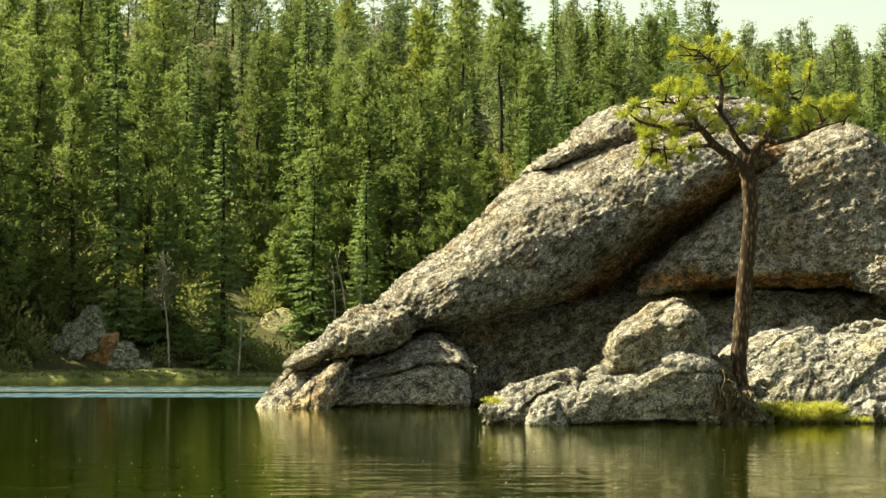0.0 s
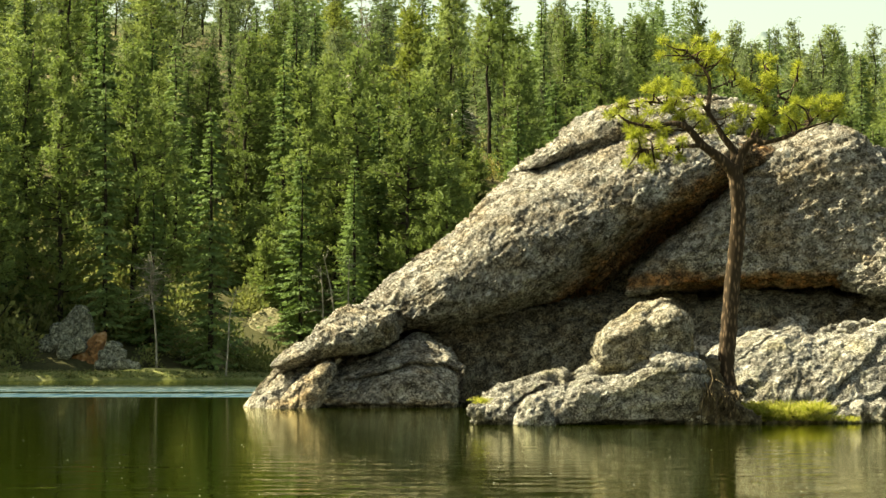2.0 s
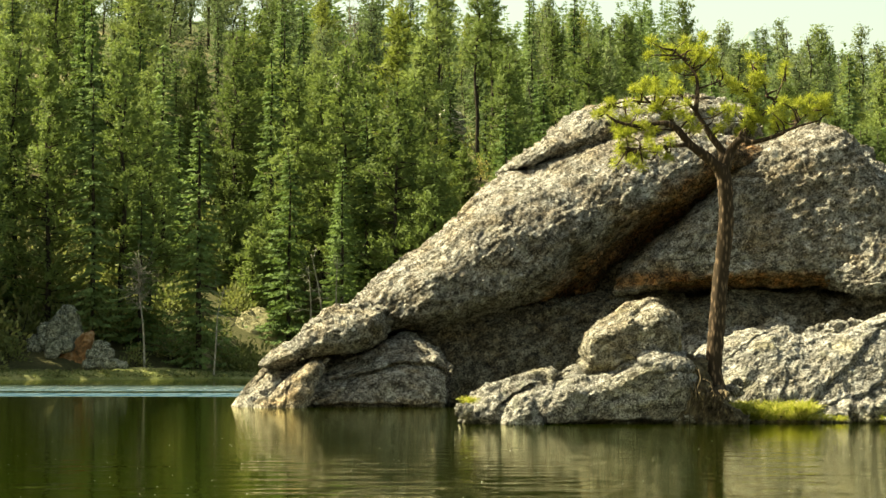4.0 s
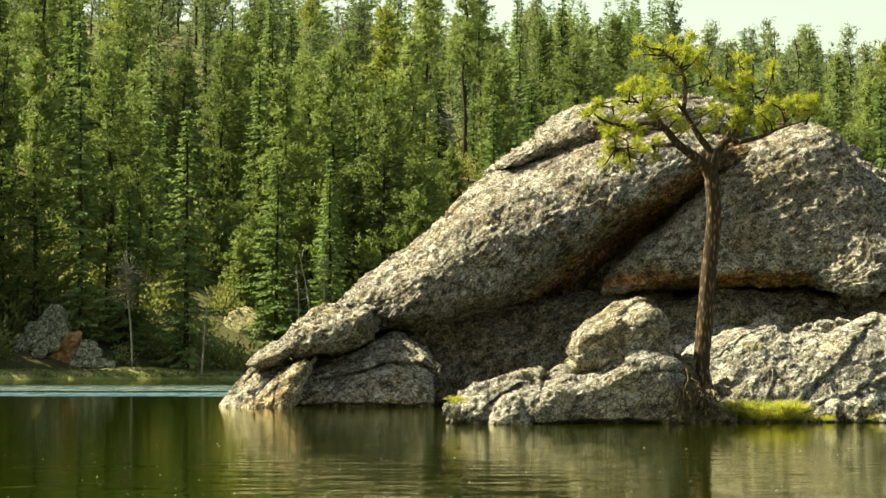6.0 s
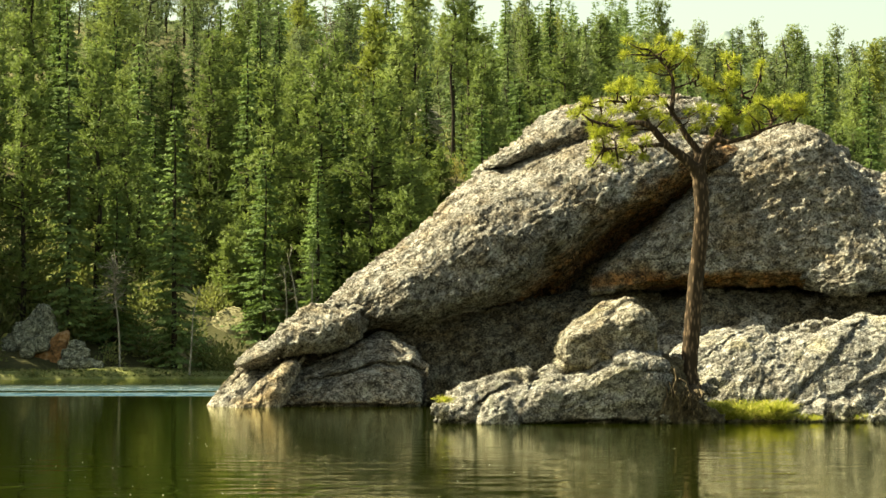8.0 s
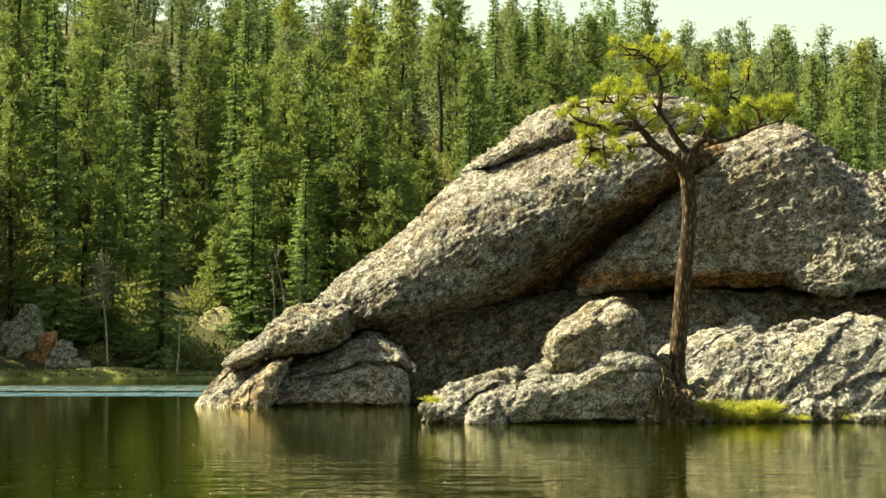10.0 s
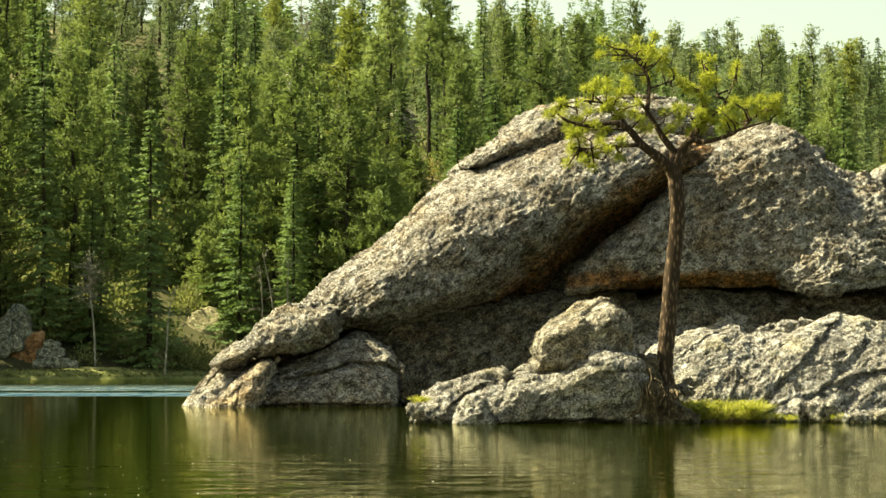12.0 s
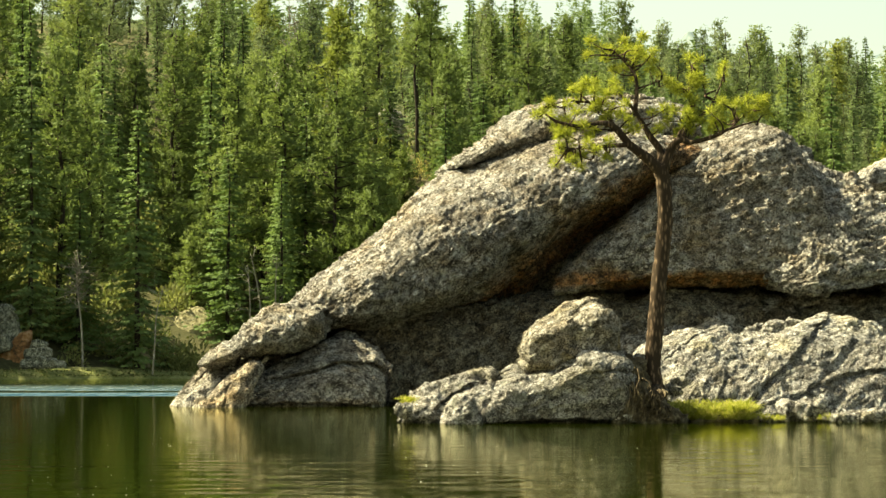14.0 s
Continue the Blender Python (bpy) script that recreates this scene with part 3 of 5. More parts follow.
# ---- the great outcrop ----
outcrop = thing("rock_outcrop", "huge weathered grey granite outcrop rising from the lake", "rock")
part("main_slab", rock("main_slab",
    [(-2.73, 1.97), (-2.46, 2.28), (-2.21, 2.49), (-1.71, 2.93), (-1.20, 3.32), (-0.57, 3.87), (0.08, 4.62), (0.86, 5.38), (1.52, 5.62), (2.18, 5.93), (2.98, 6.29), (4.17, 6.58), (5.49, 6.44), (6.52, 6.02), (7.16, 5.84), (7.75, 5.79)],
    [(-2.72, 1.66), (-2.44, 1.49), (-1.75, 1.57), (-1.31, 1.72), (-0.81, 1.74), (0.20, 1.88), (1.09, 2.05), (2.10, 2.11), (2.87, 2.31), (3.52, 2.95), (4.45, 3.79), (5.38, 4.38), (5.92, 4.78), (6.60, 5.24), (7.41, 5.62), (7.74, 5.73)],
    54.6, 0.55, 1.5, 3.0, 0.028, 1.3, 1, 2.1, (0.045, 38, 1.8), (), 0.10, 0.45, fine=2.6, ledge=0.05, facet=(0.10, 0.9), form=[
        (0.0, [(-1, -0.4), (-0.8, 0.1), (0.1, 0.3), (0.5, 0.1), (1, -0.7)]), (0.09, [(-1, -0.4), (-0.8, 0.25), (0.1, 0.45), (0.5, 0.25), (1, -0.7)]),
        (0.20, [(-1, -0.3), (-0.8, 0.7), (0.0, 0.95), (0.45, 0.72), (1, -0.8)]), (0.36, [(-1, -1.2), (-0.78, 0.7), (0.0, 0.97), (0.45, 0.72), (1, -0.8)]),
        (0.49, [(-1, -2.0), (-0.30, 0.8), (0.12, 0.95), (0.52, 0.72), (1, -0.7)]), (0.70, [(-1, -1.7), (-0.38, 0.8), (0.15, 0.95), (0.55, 0.75), (1, -0.5)]),
        (0.86, [(-1, -0.9), (-0.42, 0.8), (0.2, 0.95), (0.6, 0.78), (1, -0.3)]), (1.0, [(-1, 0.2), (-0.45, 0.8), (0.3, 0.95), (0.7, 0.8), (1, 0.0)])]), ROCK, outcrop)
part("cap_slab", rock("cap_slab",
    [(0.81, 5.40), (1.54, 5.95), (2.21, 6.41), (2.88, 6.83), (3.42, 7.10), (3.89, 7.26), (4.63, 7.35), (5.43, 7.39), (6.23, 7.32), (6.70, 7.11), (7.12, 6.50)],
    [(0.81, 5.35), (1.54, 5.46), (2.21, 5.70), (2.88, 5.92), (3.68, 6.16), (4.88, 6.23), (6.21, 6.16), (6.67, 6.13), (7.12, 6.30)],
    57.35, 0.3, 1.25, 2.4, 0.030, 1.25, 2, 2.2, (0.05, 30, 1.8), fine=1.8, facet=(0.12, 1.0), form=[(-1, 0.55), (-0.75, 0.85), (-0.3, 0.95), (0.2, 0.7), (1, -0.7)]), ROCK_CAP, outcrop)
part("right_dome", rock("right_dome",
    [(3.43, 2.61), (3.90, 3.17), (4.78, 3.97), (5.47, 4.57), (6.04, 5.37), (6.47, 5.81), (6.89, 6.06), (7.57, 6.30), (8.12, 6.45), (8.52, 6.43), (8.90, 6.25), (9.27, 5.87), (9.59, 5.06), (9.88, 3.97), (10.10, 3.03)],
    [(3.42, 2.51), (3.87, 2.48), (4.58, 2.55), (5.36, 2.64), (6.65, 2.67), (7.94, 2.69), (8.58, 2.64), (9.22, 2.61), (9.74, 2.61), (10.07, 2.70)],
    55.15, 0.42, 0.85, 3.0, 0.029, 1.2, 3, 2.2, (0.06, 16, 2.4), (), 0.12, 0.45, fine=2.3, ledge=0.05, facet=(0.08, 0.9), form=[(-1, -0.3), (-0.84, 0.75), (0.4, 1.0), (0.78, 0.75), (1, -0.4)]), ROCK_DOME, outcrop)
part("right_shoulder", rock("right_shoulder",
    [(7.55, 3.75), (8.15, 4.95), (8.66, 5.75), (9.11, 6.14), (9.63, 6.01), (10.04, 5.55), (10.54, 5.34), (11.15, 4.92), (12.12, 4.80), (13.06, 4.11)],
    [(7.55, 3.35), (7.85, 3.02), (8.18, 2.77), (8.55, 2.58), (9.17, 2.45), (10.06, 2.56), (11.00, 2.70), (11.79, 2.77), (12.86, 3.03)],
    53.3, 1.0, 1.1, 3.0, 0.027, 1.0, 23, 2.4, (0.11, 14, 2.4), end=0.4, fine=1.8, ledge=0.14, facet=(0.14, 1.1), form=[(-1, 0.5), (-0.75, 0.95), (0.0, 0.95), (0.5, 0.7), (1, -0.2)]), ROCK_CAP, outcrop)
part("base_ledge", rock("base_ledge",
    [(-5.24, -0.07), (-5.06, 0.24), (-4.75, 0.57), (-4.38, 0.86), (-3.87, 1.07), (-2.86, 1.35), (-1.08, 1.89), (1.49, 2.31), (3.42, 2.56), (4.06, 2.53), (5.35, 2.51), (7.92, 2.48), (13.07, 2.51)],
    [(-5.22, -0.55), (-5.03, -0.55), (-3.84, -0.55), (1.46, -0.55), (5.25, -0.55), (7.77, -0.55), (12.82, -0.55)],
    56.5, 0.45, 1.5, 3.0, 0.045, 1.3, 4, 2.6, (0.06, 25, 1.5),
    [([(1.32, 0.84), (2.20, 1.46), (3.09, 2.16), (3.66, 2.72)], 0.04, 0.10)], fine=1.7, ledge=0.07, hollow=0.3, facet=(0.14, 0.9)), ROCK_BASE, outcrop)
part("right_ledge", rock("right_ledge",
    [(4.30, 1.60), (4.80, 2.15), (5.60, 2.42), (7.00, 2.50), (9.00, 2.48), (11.00, 2.52), (13.00, 2.45)], [(4.30, -0.40), (8.00, -0.45), (13.00, -0.40)],
    54.8, 1.10, 1.0, 2.0, 0.042, 1.0, 31, 2.8, (0.07, 12, 1.8), fine=1.9, ledge=0.10, facet=(0.12, 0.9)), ROCK_BLOCK, outcrop)
part("lower_block", rock("lower_block",
    [(-3.74, -0.24), (-3.55, 0.22), (-3.37, 0.66), (-3.15, 0.96), (-2.78, 1.09), (-2.16, 1.19), (-1.73, 1.36), (-1.29, 1.53), (-0.98, 1.48), (-0.67, 1.24), (-0.40, 0.94), (-0.20, 0.66), (-0.10, 0.34), (-0.17, 0.00), (-0.30, -0.33)], [(-3.74, -0.54), (-2.26, -0.57), (-0.29, -0.54)],
    54.0, 0.34, 0.85, 2.2, 0.024, 0.85, 25, 2.7, (0.06, 30, 1.8),
    [([(-2.38, 0.67), (-1.77, 0.76), (-1.16, 0.95), (-0.60, 0.90), (-0.25, 0.72)], 0.07, 0.22), ([(-2.88, -0.02), (-2.50, 0.35), (-2.26, 0.78), (-1.77, 1.15)], 0.03, 0.06), ([(-1.76, -0.20), (-1.15, -0.08), (-0.54, -0.02)], 0.03, 0.05)], 0.12, 0.6, fine=2.2, ledge=0.06, hollow=0.25, facet=(0.09, 0.8), form=[(-1, 0.9), (-0.4, 1.0), (0.2, 0.92), (0.5, 0.5), (1, -1.0)]), ROCK_BLOCK, outcrop)
part("left_wedge", rock("left_wedge",
    [(-4.54, -0.18), (-4.30, 0.22), (-4.05, 0.58), (-3.75, 0.86), (-3.45, 0.98), (-3.20, 1.02), (-2.95, 1.04)], [(-4.54, -0.53), (-3.66, -0.55), (-3.40, 0.00), (-3.15, 0.55), (-2.95, 0.94)],
    53.3, 0.6, 0.8, 2.2, 0.024, 0.9, 26, 2.5, (0.07, 55, 1.8), fine=1.9, ledge=0.08, facet=(0.16, 0.9), form=[(-1, 0.9), (-0.2, 1.0), (0.3, 0.8), (0.65, 0.3), (1, -0.9)]), ROCK_BLOCK, outcrop)
part("tip_block", rock("tip_block",
    [(-4.74, -0.15), (-4.64, 0.24), (-4.46, 0.54), (-4.22, 0.82), (-3.92, 1.00), (-3.70, 1.05), (-3.50, 0.80), (-3.40, 0.30)], [(-4.74, -0.53), (-4.10, -0.56), (-3.40, -0.53)],
    54.0, 0.5, 0.7, 1.6, 0.026, 0.8, 27, 2.5, (0.06, 50, 1.8), fine=1.9, ledge=0.08, facet=(0.16, 1.1), form=[(-1, 0.9), (-0.2, 1.0), (0.4, 0.8), (0.75, 0.4), (1, -0.5)]), ROCK_BLOCK, outcrop)
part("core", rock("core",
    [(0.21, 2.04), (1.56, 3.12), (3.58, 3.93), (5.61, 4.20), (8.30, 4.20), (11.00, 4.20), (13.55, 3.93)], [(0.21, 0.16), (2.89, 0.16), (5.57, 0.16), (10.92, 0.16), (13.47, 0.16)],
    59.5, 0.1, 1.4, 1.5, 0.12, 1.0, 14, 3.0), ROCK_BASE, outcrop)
part("nose_block", rock("nose_block",
    [(-4.30, 0.91), (-3.99, 1.23), (-3.59, 1.53), (-3.22, 1.86), (-2.89, 2.11), (-2.61, 2.26), (-2.24, 2.29), (-1.87, 2.31), (-1.67, 2.13)],
    [(-4.29, 0.81), (-3.97, 0.84), (-3.51, 0.89), (-3.02, 1.04), (-2.53, 1.23), (-2.28, 1.32), (-2.01, 1.41), (-1.79, 1.53), (-1.67, 1.71)],
    53.5, 0.50, 0.8, 1.3, 0.024, 0.9, 5, 2.7, (0.05, 35, 1.8), end=0.07, fine=1.8, ledge=0.08, facet=(0.16, 1.0), form=[(-1, -0.3), (-0.7, 0.7), (-0.2, 1.0), (0.3, 0.8), (0.65, 0.3), (1, -0.8)]), ROCK_CAP, outcrop)
part("far_shoulder", rock("far_shoulder",
    [(10.91, 5.39), (11.22, 5.62), (11.78, 5.88), (12.34, 6.06), (13.14, 5.64)],
    [(10.90, 5.09), (11.20, 5.02), (11.74, 5.02), (12.29, 5.02), (13.12, 5.02)],
    60.0, 0.2, 1.0, 1.2, 0.06, 0.8, 6), ROCK_PALE, outcrop)

# ---- rocks in front of it ----
shelf = thing("shore_rock", "low rough pale rock standing in the water", "rock")
part("main_lobe", rock("main_lobe",
    [(1.06, -0.04), (1.24, 0.29), (1.41, 0.66), (1.68, 0.83), (1.99, 0.84), (2.25, 0.94), (2.52, 1.10), (2.78, 1.19), (2.98, 1.21), (3.22, 1.17), (3.42, 1.14), (3.56, 1.05), (3.62, 0.77), (3.66, 0.42), (3.69, -0.24)],
    [(1.06, -0.14), (1.23, -0.16), (2.76, -0.16), (3.46, -0.16), (3.69, -0.18)],
    38.95, -0.10, 0.85, 1.2, 0.017, 0.75, 7, 2.8, (0.04, 24, 1.9),
    [([(1.86, 0.67), (2.38, 0.84), (2.81, 0.86)], 0.03, 0.08), ([(2.64, 0.67), (2.99, 0.75), (3.42, 0.81)], 0.03, 0.07)], 0.07, 0.9, fine=2.7, ledge=0.08, hollow=0.3, pebble=0.55, facet=(0.09, 1.3), form=[(-1, 0.75), (-0.6, 0.95), (0.30, 1.0), (0.58, 0.75), (1, -0.9)]), ROCK_PALE, shelf)
part("left_lobe", rock("left_lobe",
    [(-0.03, 0.03), (0.05, 0.26), (0.18, 0.45), (0.40, 0.59), (0.75, 0.68), (1.14, 0.73), (1.41, 0.77), (1.58, 0.51), (1.75, -0.10)],
    [(-0.03, -0.36), (0.75, -0.45), (1.75, -0.36)],
    38.7, 0.2, 0.55, 0.9, 0.02, 0.8, 17, 2.3, (0.09, 32, 2.0), [([(0.57, 0.15), (0.74, 0.41), (1.04, 0.56)], 0.04, 0.12)], 0.08, 1.1, fine=2.5, hollow=0.12, pebble=0.55, facet=(0.09, 1.6), form=[(-1, 0.8), (-0.4, 1.0), (0.25, 0.95), (0.6, 0.6), (1, -0.8)]), ROCK_PALE, shelf)
part("front_lobe", rock("front_lobe",
    [(0.58, -0.01), (0.70, 0.24), (0.86, 0.38), (1.04, 0.33), (1.21, 0.05), (1.29, -0.13)], [(0.58, -0.34), (0.91, -0.38), (1.29, -0.34)],
    38.0, 0.1, 0.30, 0.4, 0.018, 1.0, 18, 2.2, (0.05, 30, 2.2), (), 0.06, 1.6, fine=2.3), ROCK_PALE, shelf)
part("top_knob", rock("top_knob",
    [(2.62, 0.98), (2.76, 1.16), (2.86, 1.24), (2.95, 1.26), (3.04, 1.20), (3.10, 1.06)], [(2.62, 0.77), (2.85, 0.70), (3.10, 0.86)],
    38.8, 0.1, 0.30, 0.35, 0.018, 1.0, 19, 2.4, (0.04, 25, 2.2), (), 0.05, 1.8, fine=2.3), ROCK_PALE, shelf)
boulder = thing("boulder", "rounded grey boulder perched on a shore rock", "rock", data=rock("boulder",
    [(1.89, 1.08), (1.94, 1.31), (2.05, 1.47), (2.22, 1.59), (2.40, 1.71), (2.51, 1.79), (2.84, 1.85), (3.12, 1.81), (3.30, 1.71), (3.39, 1.56), (3.42, 1.38)],
    [(1.89, 0.98), (1.95, 0.84), (2.12, 0.80), (2.40, 0.80), (2.85, 0.86), (3.15, 0.92), (3.34, 1.00), (3.42, 1.12)],
    39.45, -0.10, 0.70, 0.8, 0.016, 0.75, 8, 3.0, (0.02, 20, 3), (), 0.10, 1.3, end=0.07, fine=2.8, ledge=0.04, pebble=0.5, facet=(0.07, 1.3), form=[(-1, 0.5), (-0.55, 0.95), (0.35, 1.0), (0.75, 0.65), (1, -0.4)]))
boulder.data.materials.append(ROCK_BOULDER)
slab = thing("sloping_slab", "broad pale sunlit rock slab sloping into the lake", "rock", data=rock("sloping_slab",
    [(3.75, 1.02), (4.05, 1.25), (4.38, 1.32), (4.87, 1.48), (5.34, 1.51), (5.56, 1.37), (5.80, 1.35), (6.27, 1.40), (6.77, 1.66), (7.16, 1.73), (7.62, 1.64), (7.90, 1.56), (8.06, 1.37), (8.35, 1.42), (8.96, 1.13)],
    [(3.66, -0.42), (4.71, -0.42), (6.08, -0.42), (7.45, -0.42), (8.73, -0.42)],
    40.9, 0.7, 0.9, 1.2, 0.02, 0.45, 9, 2.6, (0.06, 38, 2.2),
    [([(5.65, 0.35), (6.04, 0.72), (6.44, 1.04), (6.84, 1.46)], 0.06, 0.09), ([(4.30, 0.95), (4.79, 1.32), (5.17, 1.46)], 0.02, 0.05),
     ([(6.58, 0.49), (7.14, 0.65), (7.89, 0.81)], 0.04, 0.12)], 0.05, 0.7, fine=2.8, ledge=0.10, hollow=0.2, pebble=0.4, facet=(0.07, 1.0)))
slab.data.materials.append(ROCK_PALE)

root_bank = thing("root_bank", "dark soil bank bound by roots under the pine", "bank", data=rock("root_bank",
    [(3.12, 0.24), (3.22, 0.59), (3.35, 0.80), (3.52, 0.89), (3.67, 0.86), (3.79, 0.70), (3.94, 0.44), (4.13, 0.31), (4.27, 0.17), (4.41, -0.04)], [(3.11, -0.37), (3.64, -0.37), (4.41, -0.37)],
    38.9, 0.1, 0.72, 0.9, 0.018, 1.8, 15, 2.6, (0.16, 82, 2.6), fine=1.8))
root_bank.data.materials.append(MUD)

# ---- lone pine ----
lone = thing("pine_tree", "small crooked pine with sparse yellow-green tufts on a bare trunk", "tree")
tp = smooth_path([(3.97, 39.10, 0.37), (3.92, 39.10, 0.68), (3.93, 39.10, 1.03), (3.99, 39.10, 1.65), (4.05, 39.10, 2.35), (4.12, 39.10, 3.05), (4.12, 39.10, 3.58), (4.06, 39.10, 4.00)], 9)
rs = np.random.RandomState(77)
tp = [p + Vector((0.009 * rs.uniform(-1, 1), 0, 0)) if 4 < i < len(tp) - 3 else p for i, p in enumerate(tp)]
tr = [0.185 - 0.052 * min(1, i / 13) - 0.022 * i / len(tp) + 0.004 * rs.uniform(-1, 1) for i in range(len(tp))]
part("trunk", mesh_of("trunk", *tube(tp, tr, 26, 0.15)), BARK, lone)
BOUGHS = [
    ([(4.08, 39.10, 3.89), (3.78, 39.00, 4.15), (3.55, 38.90, 4.31), (3.32, 38.80, 4.56), (3.10, 38.70, 4.63), (2.74, 38.60, 4.57), (2.39, 38.50, 4.64), (2.23, 38.50, 4.75)], 0.10, 0.012),
    ([(4.06, 39.10, 3.93), (4.08, 39.20, 4.22), (3.91, 39.20, 4.47), (3.77, 39.30, 4.73), (3.66, 39.30, 4.90), (3.48, 39.30, 5.10), (3.24, 39.40, 5.20)], 0.085, 0.012),
    ([(3.68, 39.30, 4.88), (3.72, 39.40, 5.20), (3.69, 39.40, 5.46), (3.52, 39.50, 5.70), (3.34, 39.50, 5.87)], 0.045, 0.010),
    ([(3.72, 39.40, 5.24), (3.91, 39.40, 5.30), (4.12, 39.50, 5.39)], 0.018, 0.008),
    ([(4.12, 39.10, 3.95), (4.20, 39.10, 4.22), (4.35, 39.00, 4.40), (4.53, 39.00, 4.36), (4.86, 38.90, 4.44), (5.13, 38.80, 4.56), (5.55, 38.80, 4.68)], 0.09, 0.012),
    ([(4.35, 39.00, 4.40), (4.51, 39.20, 4.63), (4.76, 39.30, 4.83), (4.93, 39.40, 5.04), (4.80, 39.40, 5.13), (4.98, 39.50, 5.23)], 0.05, 0.014),
    ([(4.55, 39.20, 4.69), (4.57, 39.40, 5.02), (4.55, 39.50, 5.30), (4.62, 39.50, 5.58)], 0.03, 0.010),
    ([(3.32, 38.80, 4.56), (3.21, 39.00, 4.80), (2.95, 39.10, 4.99), (2.77, 39.20, 5.18)], 0.035, 0.010),
    ([(3.55, 38.90, 4.31), (3.18, 38.60, 4.26), (2.86, 38.40, 4.21), (2.55, 38.30, 4.20)], 0.04, 0.010),
    ([(2.95, 39.10, 4.99), (2.60, 39.00, 5.00), (2.28, 38.90, 4.92)], 0.02, 0.008),
    ([(4.93, 39.40, 5.04), (5.05, 39.50, 5.30), (5.12, 39.50, 5.52)], 0.015, 0.008),
    ([(5.13, 38.80, 4.56), (5.35, 38.90, 4.79), (5.65, 38.90, 4.92)], 0.02, 0.008),
]
limb_points = []
for k, (pts, r0, r1) in enumerate(BOUGHS):
    lp = smooth_path(pts, 5)
    limb_points += [np.array(q) for q in lp[len(lp) // 4:]]
    part("limb", mesh_of("limb", *tube(lp, [r0 + (r1 - r0) * (i / (len(lp) - 1)) ** 0.7 for i in range(len(lp))], 9, 0.2, k)), BARK, lone)
# clumps of needle tufts: centre, half width, half height, count
CLUMPS = [(3.38, 39.50, 5.92, 0.45, 0.16, 11.00), (3.73, 39.40, 5.80, 0.22, 0.12, 6.00), (3.51, 39.40, 5.48, 0.20, 0.14, 6.00), (4.00, 39.50, 5.60, 0.14, 0.12, 4.00), (4.50, 39.50, 5.40, 0.24, 0.14, 7.00), (4.63, 39.50, 5.67, 0.14, 0.12, 4.00), (5.13, 39.50, 5.60, 0.10, 0.11, 3.00), (2.83, 39.20, 5.25, 0.18, 0.07, 4.00), (2.24, 38.90, 4.88, 0.12, 0.14, 4.00), (2.76, 38.80, 4.74, 0.42, 0.22, 14.00), (3.12, 39.00, 5.00, 0.34, 0.16, 9.00), (2.77, 38.40, 4.18, 0.42, 0.24, 15.00), (2.41, 38.50, 4.42, 0.16, 0.18, 5.00), (3.34, 39.00, 4.89, 0.18, 0.12, 5.00), (3.57, 39.10, 4.59, 0.16, 0.10, 4.00), (4.28, 39.20, 4.69, 0.30, 0.20, 9.00), (4.75, 39.00, 4.65, 0.34, 0.14, 9.00)]
CLUMPS += [(4.54, 39.30, 4.92, 0.16, 0.12, 4.00), (5.21, 38.90, 4.84, 0.40, 0.18, 11.00), (5.65, 38.90, 4.93, 0.22, 0.14, 6.00), (4.44, 39.40, 5.16, 0.18, 0.10, 4.00), (4.02, 39.20, 4.47, 0.10, 0.06, 2.00), (5.05, 39.30, 5.03, 0.16, 0.12, 4.00)]
rs = np.random.RandomState(3)
for cx, cy, cz, hw, hh, count in CLUMPS:
    spots = []
    for _ in range(int(count * 0.95)):
        for _ in range(12):
            o = rs.uniform(-1, 1, 3) * (hw * 1.1, 0.30, hh * 1.1)
            if all((o[0] - q[0]) ** 2 + (o[2] - q[2]) ** 2 > 0.115 ** 2 for q in spots):
                break
        spots.append(o)
        c = np.array((cx, cy, cz)) + o
        k = 150
        d = rand_dirs(k, rs)
        d[:, 2] = d[:, 2] * 0.85 + 0.2
        tuft = part("needle_tuft", mesh_of("needle_tuft", *blades(c + d * 0.015 + rs.uniform(-0.03, 0.03, (k, 3)), d, rs.uniform(0.08, 0.14, k), np.full(k, 0.0095), rs), False), LONE, lone)
        # a crooked twig from the limb nearest by
        start = min(limb_points, key=lambda q: np.linalg.norm(q - c) + (0.25 if q[2] > c[2] else 0) + rs.uniform(0, 0.12))
        bend = (start + c) / 2 + rs.normal(size=3) * 0.05 + (0, 0, -0.04)
        part("twig", mesh_of("twig", *tube(smooth_path([start, bend, c + (0, 0, -0.02)], 3), [0.017, 0.016, 0.014, 0.012, 0.010, 0.009, 0.008], 5, 0.3, cx)), BARK, tuft)
